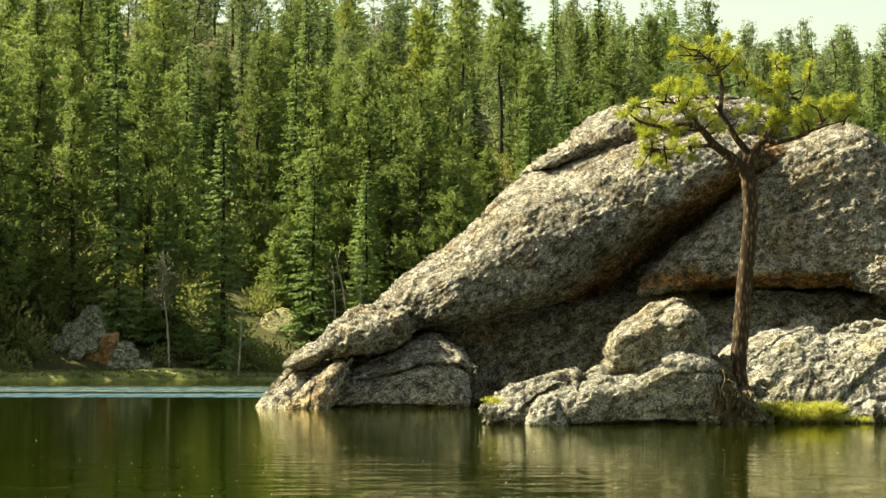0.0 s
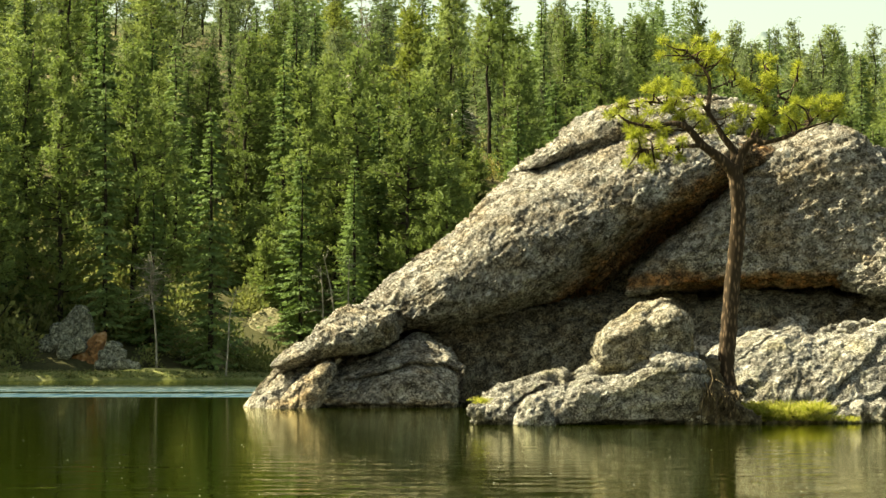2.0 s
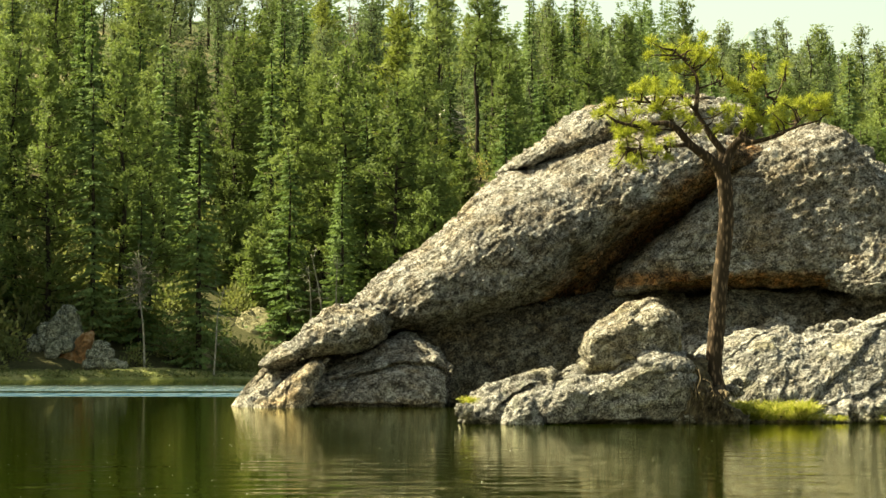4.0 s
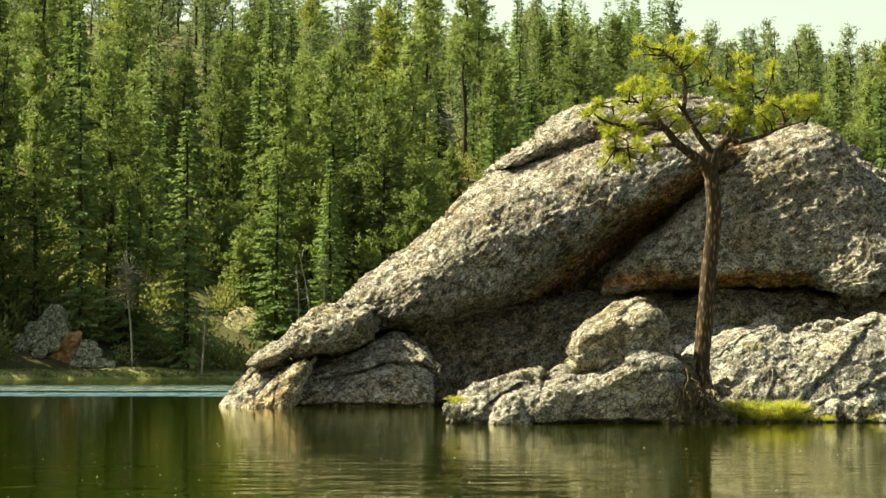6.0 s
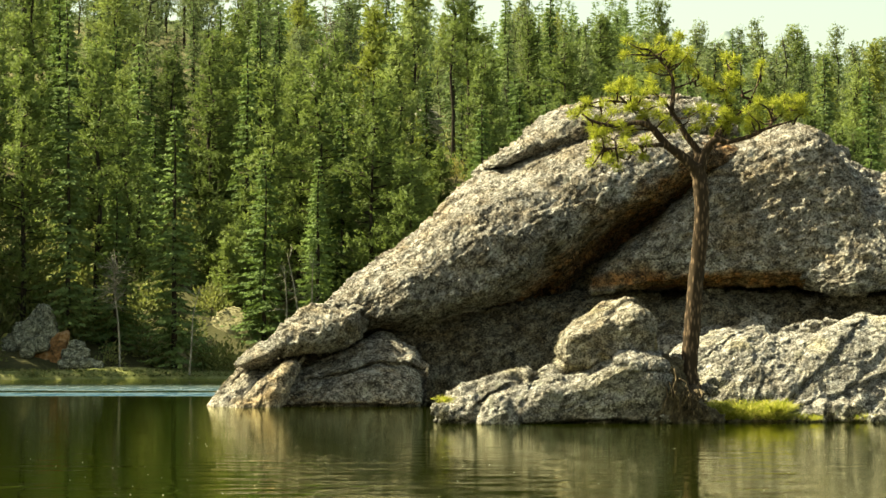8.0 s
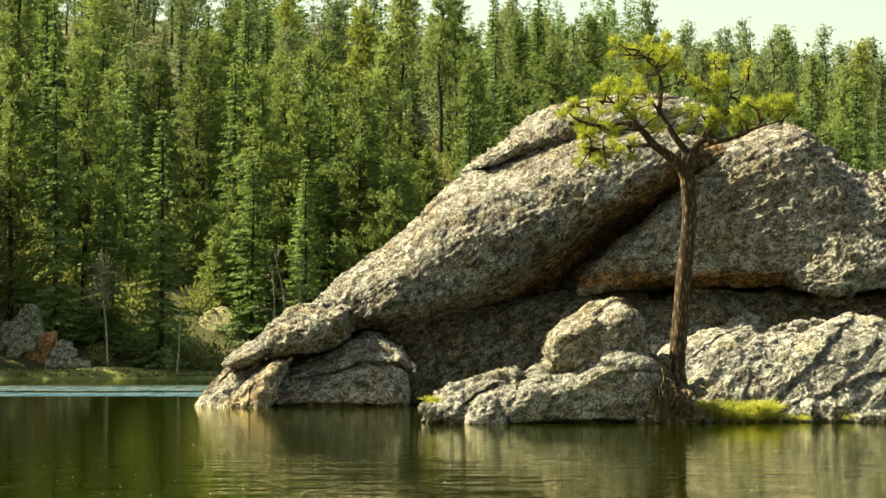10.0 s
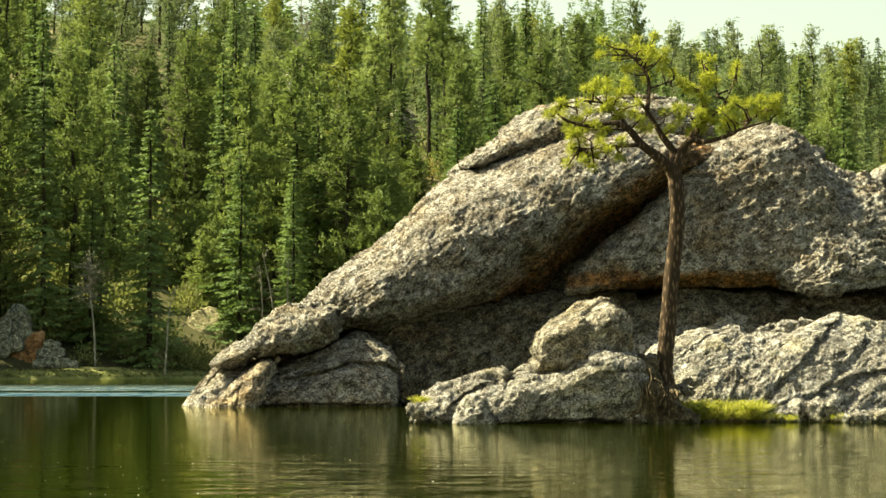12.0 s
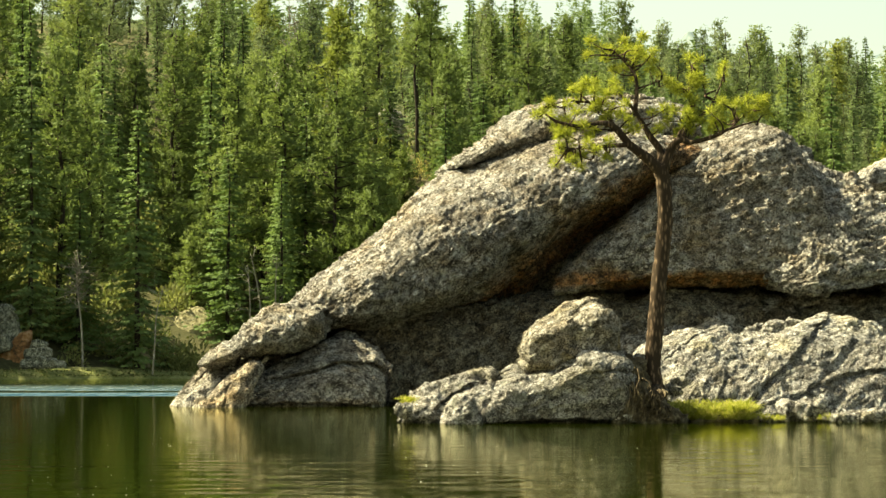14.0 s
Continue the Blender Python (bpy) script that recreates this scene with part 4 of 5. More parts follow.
# roots over the rock's edge
x0, z0 = tp[0].x, tp[0].z
bank_top = [(3.46, 38.45, 0.74), (3.58, 38.45, 0.84), (3.70, 38.40, 0.74), (3.83, 38.50, 0.58), (4.00, 38.50, 0.39), (4.14, 38.50, 0.29)]
for k in range(32):
    if k < 8:
        # thick ones from the foot of the trunk
        a = rs.uniform(-0.5, 0.12)
        top, low, r0 = (x0 + a * 0.15, 38.95, z0 + 0.2), 0.3, rs.uniform(0.016, 0.03)
        knee = (x0 + a * 0.7, 38.25, z0 + 0.12 - 0.1 * abs(a))
    else:
        u = rs.uniform(0, len(bank_top) - 1.01)
        p, q = np.array(bank_top[int(u)]), np.array(bank_top[int(u) + 1])
        knee = tuple(p + (q - p) * (u % 1) + (0, -0.28, -rs.uniform(0, 0.28)))
        top, r0, a = (knee[0] + rs.uniform(0, 0.1), 38.7, knee[2] - 0.04), rs.uniform(0.007, 0.02), 0
    drop = rs.uniform(0.3, 1.0) * (knee[2] - 0.02)
    w = np.cumsum(rs.normal(size=5) * 0.035) - 0.1 * rs.uniform(0, 1) * np.arange(5) / 4
    pts = [top, knee] + [(knee[0] + w[i], knee[1] - (0.10, 0.13, 0.12, 0.11)[i] + rs.uniform(-.03, .03), knee[2] - drop * (i + 1) / 4) for i in range(4)]
    path = smooth_path(pts, 4)
    part("root", mesh_of("root", *tube(path, list(np.linspace(r0, 0.005, len(path))), 6, 0.3, k)), BARK_ROOT, lone, "pale exposed root")


# ---- grass on the bank below the pine ----
def grass_patch(x0, x1, y, z, depth, tall, count, seed):
    rs = np.random.RandomState(seed)
    many = max(4, count // 90)
    cx, cy, ch = rs.uniform(x0, x1, many), y + rs.uniform(-depth, depth, many), rs.uniform(0.55, 1.15, many)
    own = rs.randint(0, many, count)
    off = rs.normal(size=(count, 2)) * 0.045
    base = np.stack([cx[own] + off[:, 0], cy[own] + off[:, 1], z + rs.uniform(-0.05, 0.02, count)], 1)
    way = rs.normal(size=(count, 3)) * (0.30, 0.30, 0.15) + (0, -0.12, 0.9)
    way[:, :2] += off * 7
    tall = tall * ch[own]
    me = mesh_of("grass", *blades(base, way, rs.uniform(0.4, 1.0, count) * tall, np.full(count, 0.012), rs, 0.35), False)
    me.materials.append(GRASS)
    return me


bank = thing("grassy_bank", "low soil bank at the water's edge", "bank", data=rock("grassy_bank",
    [(3.93, 0.10), (4.24, 0.20), (4.60, 0.18), (5.13, 0.13), (5.49, 0.11), (5.66, 0.04)], [(4.01, -0.39), (4.59, -0.39), (5.12, -0.39), (5.66, -0.39)], 39.6, 0.1, 0.45, 0.6, 0.05, 0.6, 11))
bank.data.materials.append(MUD)
bank_x = [p[0] for p in [(4.06, 0.41), (5.47, 0.41)]]
thing("grass", "bright yellow-green grass tufts on the bank", "grass", data=grass_patch(bank_x[0], bank_x[1], 39.35, 0.16, 0.4, 0.36, 6500, 5), kind="stuff")
thing("grass", "grass drooping over the bank's edge to the water", "grass", data=grass_patch(bank_x[0] + 0.05, bank_x[1], 39.10, 0.07, 0.07, 0.24, 2600, 15), kind="stuff")
for (x, y, z), w, s in zip([(5.77, 39.10, 0.08), (6.58, 39.10, 0.08), (0.07, 38.30, 0.37)], (0.14, 0.2, 0.06), (6, 7, 8)):
    thing("grass_tuft", "small yellowed grass tuft between shore stones", "grass", "grass tufts on the shore", grass_patch(x - w, x + w, y, z - 0.02, 0.1, 0.16, 260, s), kind="stuff")

# ---- loose stones along the waterline ----
STONES = [(5.71, 39.20, 0.04, 0.14, 0.06), (5.89, 39.30, 0.08, 0.18, 0.11), (6.17, 39.50, 0.16, 0.22, 0.17), (6.45, 39.40, 0.15, 0.30, 0.18), (6.65, 39.10, 0.05, 0.14, 0.06), (6.88, 39.10, 0.05, 0.22, 0.08), (7.18, 39.20, 0.08, 0.34, 0.11), (7.55, 39.20, 0.06, 0.30, 0.10), (4.24, 39.40, 0.50, 0.16, 0.10), (4.37, 39.60, 0.63, 0.14, 0.08), (3.74, 39.20, 0.94, 0.12, 0.10), (0.03, 38.10, 0.17, 0.12, 0.12)]
for k, (x, y, z, w, h) in enumerate(STONES):
    me = rock("stone", [(-w, 0), (-w * 0.8, h * 0.7), (-w * 0.3, h), (w * 0.4, h * 0.9), (w * 0.8, h * 0.6), (w, 0)], [(-w, -h * 0.6), (0, -h), (w, -h * 0.6)],
              0, 0, w * 0.8, w * 0.8, 0.018, 0.9, 20 + k, 3.0, (0.03, 40, 4), (), 0.06, 3.0, fine=3.0)
    me.materials.append(ROCK_PALE)
    thing("stone", "small rough pale stone at the waterline", "rock", "stones along the waterline", me, place=(x, y, z))
LEDGE = [(5.98, 42.60, 1.46, 0.15, 0.08), (6.16, 42.80, 1.49, 0.20, 0.10), (6.30, 42.60, 1.52, 0.16, 0.12), (6.47, 42.80, 1.55, 0.22, 0.11), (6.63, 42.70, 1.57, 0.17, 0.12), (6.16, 42.30, 1.44, 0.14, 0.06)]
for k, (x, y, z, w, h) in enumerate(LEDGE):
    me = rock("stone", [(-w, 0), (-w * 0.6, h * 0.8), (0, h), (w * 0.6, h * 0.7), (w, 0)], [(-w, -h), (0, -h * 1.6), (w, -h)], 0, 0, w * 0.7, w * 0.7, 0.016, 0.7, 40 + k, 4.5, (0.02, 20, 4), (), 0.04, 3.0, fine=3.5)
    me.materials.append(ROCK_PALE)
    thing("stone", "broken pale stone lying on the slab", "rock", "broken stones on the slab", me, place=(x, y, z))


# ---- forest across the lake ----
def trunk_mesh(h, r, rs, bend=0.15):
    pts = [(rs.uniform(-bend, bend) * k, rs.uniform(-bend, bend) * k, h * k / 6 - (0.6 if k == 0 else 0)) for k in range(7)]
    return mesh_of("trunk", *tube(pts, [r * (1 - 0.93 * k / 6) + 0.02 for k in range(7)], 8))


def spruce(label, h, R, seed, mat, low=0.05, dense=1.0):
    """A conical tree: whorls of drooping branches with side twigs."""
    rs = np.random.RandomState(seed)
    t = thing("spruce_tree", label, "tree", "trees of the far forest")
    part("trunk", trunk_mesh(h, 0.011 * h, rs, 0.03), BARK_FAR, t)
    base, way, ln, wd = [], [], [], []
    z, fat = low * h, dense ** -0.5
    while z < h - 0.1:
        f = 1 - z / h
        r = R * (f ** 0.85) * rs.uniform(0.8, 1.1) + 0.10
        for a in rs.uniform(0, 2 * math.pi, rs.randint(6, 10)):
            rr = r * rs.uniform(0.55, 1.12)
            out = np.array((math.cos(a), math.sin(a), 0))
            k = max(3, int((rr * 17.5 + 3) * dense))
            s = rs.uniform(0.08, 1.0, k) ** 0.8
            p = out * (s * rr)[:, None]
            p[:, 2] = z - 0.45 * s * rr + 0.22 * s ** 3 * rr + rs.uniform(-0.07, 0.07, k)
            side = np.array((-out[1], out[0], 0)) * rs.choice([-1, 1], k)[:, None]
            p += side * rs.uniform(0, 0.16, (k, 1))
            base.append(p)
            way.append(out * 0.6 + side * rs.uniform(0.1, 1.0, (k, 1)) + rs.normal(size=(k, 3)) * 0.15 + (0, 0, -0.25))
            ln.append(rs.uniform(0.22, 0.46, k) * (1.15 - 0.45 * s))
            wd.append(rs.uniform(0.09, 0.175, k) * fat)
        z += rs.uniform(0.22, 0.40)
    k = 24
    base.append(np.stack([np.zeros(k), np.zeros(k), h - rs.uniform(0, 1.0, k)], 1))
    way.append(rs.normal(size=(k, 3)) * 0.4 + (0, 0, 0.8))
    ln.append(rs.uniform(0.15, 0.35, k)), wd.append(np.full(k, 0.07))
    part("crown", mesh_of("crown", *needles(np.concatenate(base), np.concatenate(way), np.concatenate(ln), np.concatenate(wd), rs, True), False), mat, t)
    return t


def pine(label, h, R, seed, mat, low=0.35, limbs=46, dense=1.0, spire=0.5):
    """A looser tree: upswept limbs that carry bottle-brush clumps of needles."""
    rs = np.random.RandomState(seed)
    t = thing("pine_tree", label, "tree", "trees of the far forest")
    part("trunk", trunk_mesh(h, 0.011 * h, rs, 0.08), BARK_FAR, t)
    base, way, ln, wd, wood = [], [], [], [], []
    fat = dense ** -0.5
    for q in range(limbs):
        f = low + (1 - low) * ((q + rs.uniform(0, 1)) / limbs) ** 0.85
        z = f * h
        g = (f - low) / (1 - low)
        shape = (1 - g) ** 0.75 * spire + (1 - spire) * math.sin(math.pi * (0.2 + 0.76 * g)) ** 0.8
        r = R * shape * rs.uniform(0.5, 1.15) + 0.15
        a = rs.uniform(0, 2 * math.pi)
        out = np.array((math.cos(a), math.sin(a), rs.uniform(-0.15, 0.45)))
        root = np.array((0, 0, z))
        end = root + out * r
        wood.append(tube([root, end], [0.05, 0.015], 3))
        for _ in range(max(4, int((4 + r * 5.2)))):
            s = rs.uniform(0.2, 1.05)
            c = root + out * r * s + rs.normal(size=3) * (0.34, 0.34, 0.24)
            axis = out + rs.normal(size=3) * 0.6 + (0, 0, 0.55)
            axis /= np.linalg.norm(axis)
            k = max(5, int(rs.randint(14, 19) * dense))
            d = rand_dirs(k, rs) * 0.8 + axis
            base.append(c + axis * rs.uniform(-0.26, 0.22, (k, 1)) + rs.normal(size=(k, 3)) * 0.07)
            way.append(d)
            ln.append(rs.uniform(0.17, 0.36, k))
            wd.append(rs.uniform(0.064, 0.118, k) * fat)
    crown = part("crown", mesh_of("crown", *needles(np.concatenate(base), np.concatenate(way), np.concatenate(ln), np.concatenate(wd), rs, True), False), mat, t)
    tagged(part("bough", mesh_of("bough", *joined(wood)), BARK_FAR, crown), kind="stuff")
    return t


def snag(label, h, seed, mat, twiggy=40):
    rs = np.random.RandomState(seed)
    t = thing("bare_tree", label, "tree", "bare saplings on the far shore")
    lean = rs.uniform(-0.12, 0.12)
    path = smooth_path([(0, 0, -0.4), (lean * 2, 0, h * 0.35), (lean * 5 + rs.uniform(-.2, .2), 0.1, h * 0.7), (lean * 9, 0, h)], 5)
    part("trunk", mesh_of("trunk", *tube(path, list(np.linspace(0.012 * h, 0.02, len(path))), 7)), mat, t)
    wood = []
    for _ in range(twiggy):
        p = np.array(path[rs.randint(len(path) // 2 if twiggy > 20 else 5, len(path) - 1)])
        d = rs.normal(size=3) * (0.6, 0.6, 0.4) + (0, 0, 0.35)
        q = p + d * rs.uniform(0.4, 1.1)
        wood.append(tube([p, (p + q) / 2 + rs.normal(size=3) * 0.08, q], [0.025, 0.018, 0.008], 4))
        for _ in range(3):
            e = q + rs.normal(size=3) * 0.35
            wood.append(tube([(p + q) / 2, e], [0.014, 0.006], 3))
    tagged(part("twig", mesh_of("twig", *joined(wood)), mat, t), kind="stuff")
    return t


PROTOS = {
    "s1": spruce("tall dense dark green spruce on the wooded slope", 16.0, 2.9, 1, SPRUCE, 0.05, 0.62),
    "s2": spruce("slender dark spruce among other conifers", 15.0, 2.1, 2, SPRUCE, 0.05, 0.66),
    "s3": spruce("broad spruce with drooping branches near the shore", 14.0, 3.3, 3, SPRUCE, 0.03, 0.62),
    "p1": pine("tall pine with a loose green crown", 17.0, 2.8, 4, PINE, 0.16, 84, 0.62),
    "p2": pine("slim pine with a ragged crown", 16.0, 2.4, 5, PINE, 0.08, 92, 0.62, 0.75),
    "p3": pine("broad rounded pine with a dark trunk", 14.0, 3.0, 6, PINE, 0.18, 74, 0.68, 0.25),
    "p4": pine("sparse tall pine with a bare lower trunk", 18.0, 1.7, 7, PINE, 0.5, 40),
    "y1": pine("yellow-green young pine in full sun", 13.0, 2.5, 8, YOUNG, 0.10, 76, 0.62, 0.6),
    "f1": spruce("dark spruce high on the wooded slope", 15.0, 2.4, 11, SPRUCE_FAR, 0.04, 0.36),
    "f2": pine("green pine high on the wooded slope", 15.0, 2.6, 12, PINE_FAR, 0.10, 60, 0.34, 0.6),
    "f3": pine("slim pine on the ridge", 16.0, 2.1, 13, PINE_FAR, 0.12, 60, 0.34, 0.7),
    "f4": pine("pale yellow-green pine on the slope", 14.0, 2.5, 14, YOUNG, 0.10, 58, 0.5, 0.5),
    "b1": pine("small bushy pine at the forest's edge", 6.0, 1.5, 9, PINE, 0.03, 44, 0.7, 0.7),
}
HEIGHT = {k: o for k, o in zip(PROTOS, (16.0, 15.0, 14.0, 17.0, 16.0, 14.0, 18.0, 13.0, 15.0, 15.0, 16.0, 14.0, 6.0))}
used = set()


def plant(kind, x, y, top=None, tall=None, spin=0.0, z=None):
    """Stand a tree on the ground at x, y, with its tip at the height top, or tall metres high."""
    g = land_at(x, y) if z is None else z
    s = ((top - g) if top is not None else tall) / HEIGHT[kind]
    m = Matrix.Translation((x, y, g)) @ Matrix.Rotation(spin, 4, "Z") @ Matrix.Diagonal((s ** 0.7, s ** 0.7, s, 1))
    if kind in used:
        ob = copy_thing(PROTOS[kind], m)
    else:
        used.add(kind)
        ob = PROTOS[kind]
    ob.matrix_basis = m
    return ob


# trees that stand out: kind and place of the tip
HERO = [("s1", [(-16.49, 158.00, 17.21)]), ("s2", [(-13.84, 196.00, 27.75)]), ("s3", [(-11.70, 170.00, 15.31)]), ("p3", [(-4.59, 176.00, 20.10)]), ("p2", [(-8.34, 180.00, 23.45)]),
        ("y1", [(-5.16, 205.00, 30.09)]), ("p1", [(-16.87, 188.00, 25.55)]), ("s2", [(-21.18, 178.00, 23.76)]), ("p1", [(-22.01, 162.00, 21.49)]), ("s1", [(-23.39, 159.00, 18.60)]),
        ("p2", [(-26.41, 160.00, 20.69)]), ("p1", [(-29.47, 165.00, 22.24)]), ("s1", [(-13.49, 215.00, 31.22)]), ("p4", [(-2.03, 215.00, 33.54)]), ("p4", [(1.55, 246.00, 38.80)]),
        ("p4", [(3.04, 250.00, 38.29)]), ("p2", [(-3.06, 200.00, 27.21)]), ("s2", [(11.30, 250.00, 38.01)]), ("p2", [(8.77, 235.00, 33.40)]), ("p1", [(24.05, 270.00, 40.07)]),
        ("p3", [(17.15, 262.00, 37.14)]), ("s2", [(6.94, 255.00, 38.47)]), ("p1", [(42.91, 300.00, 41.18)]), ("s2", [(35.49, 300.00, 40.37)]), ("p3", [(11.44, 225.00, 29.74)]),
        ("y1", [(45.38, 260.00, 34.23)]), ("p2", [(38.85, 250.00, 31.54)]), ("s1", [(-0.97, 226.00, 27.59)]), ("p2", [(4.75, 240.00, 27.62)]), ("s1", [(6.57, 200.00, 23.62)]),
        ("p3", [(-6.82, 185.00, 21.91)]), ("s3", [(-20.48, 160.00, 12.24)]), ("s3", [(-8.42, 175.00, 13.30)]),
        ("p1", [(-20.30, 192.00, 24.60)]), ("s1", [(-21.30, 204.00, 27.20)]), ("p2", [(-18.60, 206.00, 27.40)]), ("p1", [(-17.40, 215.00, 31.00)]), ("s1", [(-15.90, 222.00, 32.50)]), ("s2", [(-19.40, 224.00, 33.00)]), ("p3", [(-14.90, 206.00, 26.50)]),
        ("p1", [(4.90, 262.00, 35.50)]), ("s2", [(5.60, 275.00, 37.00)]), ("p1", [(-17.60, 232.00, 34.50)]), ("s1", [(-18.60, 237.00, 35.00)])]
hero_at = []
for k, (kind, ((x, y, z),)) in enumerate(HERO):
    plant(kind, x, y, z, spin=k * 1.7)
    hero_at.append((x, y))

rs = np.random.RandomState(21)
stand, tries = list(hero_at), 0
BANDS = [(0, 14, 2.3, 54), (14, 42, 3.2, 84), (42, 90, 4.0, 90), (90, 190, 5.0, 112)]
for near, far, gap, count in BANDS:
    made = 0
    for _ in range(6000):
        if made >= count:
            break
        # near bands run on unseen past the left edge, added to cast shade
        az = radians(rs.uniform(-14.5, 11.6) if near < 42 else rs.uniform(-11, 22.6) % 11.5 - (11 if rs.uniform() < 0.30 else 0))
        d = rs.uniform(near, far)
        y = float(shore_y(160 * math.tan(az))) + 9 + d
        x = y * math.tan(az)
        # a clearing with dry grass on the shore, and sky gaps on the ridge
        a = math.degrees(az)
        if 0.0 < a < 0.9 and y < 246:
            continue
        if (near < 10 and -5.35 < a < -4.35) or (near < 10 and -9.9 < a < -8.0):
            continue
        if (y > 205 and -3.05 < a < -2.35) or (near >= 90 and 0.7 < a < 1.6):
            continue
        if near < 42 and -2.3 < a < 0 and rs.uniform() < 0.55:
            continue
        lit = -14.2 - x
        if -4 < lit < 22 and abs(y - 169 - 0.40 * lit) < 6.5:
            continue
        if min((x - p) ** 2 + (y - q) ** 2 for p, q in stand) < gap * gap:
            continue
        stand.append((x, y))
        made += 1
        kind = rs.choice(["f1", "f2", "f3", "f4"], p=[0.3, 0.32, 0.26, 0.12]) if near >= 42 else rs.choice(["s1", "s2", "s3", "p1", "p2", "p3", "p4", "y1", "b1"], p=[0.17, 0.16, 0.10, 0.16, 0.17, 0.08, 0.05, 0.05, 0.06])
        tall = HEIGHT[kind] * rs.uniform(0.58, 1.12)
        plant(kind, x, y, tall=tall, spin=rs.uniform(0, 6.28))

for k in range(16):
    y = rs.uniform(173, 196)
    a = radians(rs.uniform(-5.5, -4.2))
    plant("b1", y * math.tan(a), y, tall=rs.uniform(3.5, 6.5), spin=k)

# unseen trees past the left of the view, added to shade the far shore
for k in range(18):
    a = radians(rs.uniform(-19, -11.4))
    y = rs.uniform(0, 1)
    x = 150 * math.tan(a)
    y = float(shore_y(x)) + 9 + 26 * y
    plant(rs.choice(["s1", "p1", "p2", "s3"]), x, y, tall=rs.uniform(13, 18), spin=k)

# woods on the far ridge
base, way, ln, wd = [], [], [], []
for k in range(1300):
    y = rs.uniform(345, 690)
    a = radians(rs.uniform(-4, 12.2))
    x = y * math.tan(a)
    if 0.85 < math.degrees(a) < 1.5 and k % 3:
        continue
    if 3.15 < math.degrees(a) < 3.55 and y > 450:
        continue
    h, r, q = rs.uniform(5, 16), rs.uniform(1.4, 2.7), 90
    f = rs.uniform(0.05, 1, q)
    an = rs.uniform(0, 6.28, q)
    rad = r * (1 - f) ** 0.6
    o = np.stack([np.cos(an), np.sin(an), 0 * an], 1)
    base.append(o * (rad * 0.3)[:, None] + np.stack([0 * f + x, 0 * f + y, land_at(x, y) + f * h], 1))
    way.append(o + (0, 0, 0.1) + rs.normal(size=(q, 3)) * 0.3)
    ln.append(rad * 0.7 + 0.45)
    wd.append(rs.uniform(0.25, 0.55, q))
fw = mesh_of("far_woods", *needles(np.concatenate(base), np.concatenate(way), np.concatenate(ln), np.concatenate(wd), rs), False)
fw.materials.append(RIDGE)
thing("far_woods", "dense conifer woods on the far ridge", "woods", data=fw, kind="stuff")

# a wooded ridge far behind the lake, its haze painted into the colour
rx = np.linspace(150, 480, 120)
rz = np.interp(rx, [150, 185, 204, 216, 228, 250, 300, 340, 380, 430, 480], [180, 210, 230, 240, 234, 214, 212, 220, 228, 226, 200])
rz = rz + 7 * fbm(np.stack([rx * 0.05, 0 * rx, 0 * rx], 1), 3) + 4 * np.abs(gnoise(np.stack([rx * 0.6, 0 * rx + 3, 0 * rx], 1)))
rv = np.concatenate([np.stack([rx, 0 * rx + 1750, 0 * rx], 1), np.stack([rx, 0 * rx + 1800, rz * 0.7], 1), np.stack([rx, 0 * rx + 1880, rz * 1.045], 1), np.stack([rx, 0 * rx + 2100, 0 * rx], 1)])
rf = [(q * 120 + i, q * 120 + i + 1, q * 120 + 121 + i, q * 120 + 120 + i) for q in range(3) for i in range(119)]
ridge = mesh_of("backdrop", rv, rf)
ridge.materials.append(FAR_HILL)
thing("backdrop", "wooded ridge in the far distance, haze painted blue-grey", "hill", data=ridge, kind="structure")

# low pale grass on the far bank
rs = np.random.RandomState(12)
count = 9000
bx = rs.uniform(-42, -3, count)
by = shore_y(bx) + 0.3 + 6 * rs.uniform(0, 1, count) ** 1.6
bz = np.interp(by - shore_y(bx), [0, 2, 6, 9], [0.02, 0.40, 0.42, 1.0])
fg = mesh_of("shore_grass", *blades(np.stack([bx, by, bz], 1), rs.normal(size=(count, 3)) * (0.6, 0.6, 0.2) + (0, -0.3, 0.8), rs.uniform(0.2, 0.5, count), np.full(count, 0.09), rs, 0.3), False)
fg.materials.append(PALE_GRASS)
thing("shore_grass", "pale yellow-green grass along the far bank", "grass", data=fg, kind="stuff")

tx, ts = np.linspace(-46, 2, 240), np.linspace(-0.15, 4.0, 14)
TX, TS = np.meshgrid(tx, ts, indexing="ij")
TY = TS + shore_y(TX)
tz = np.array([land_at(a, c) for a, c in zip(TX.ravel(), TY.ravel())])
tz = np.maximum(tz, np.interp(TS.ravel(), [-0.15, 0.3, 1.5, 6.5], [-0.1, 0.16, 0.42, 0.5])) + 0.05 + 0.10 * fbm(np.stack([TX.ravel(), TY.ravel(), 0 * tz], 1) * 0.9, 3)
i, j = np.meshgrid(np.arange(239), np.arange(13), indexing="ij")
turf = mesh_of("turf", np.stack([TX.ravel(), TY.ravel(), tz], 1), np.stack([i * 14 + j, (i + 1) * 14 + j, (i + 1) * 14 + j + 1, i * 14 + j + 1], 2).reshape(-1, 4))
turf.materials.append(TURF)
thing("turf", "close pale yellow-green turf along the far bank", "grass", data=turf, kind="stuff")

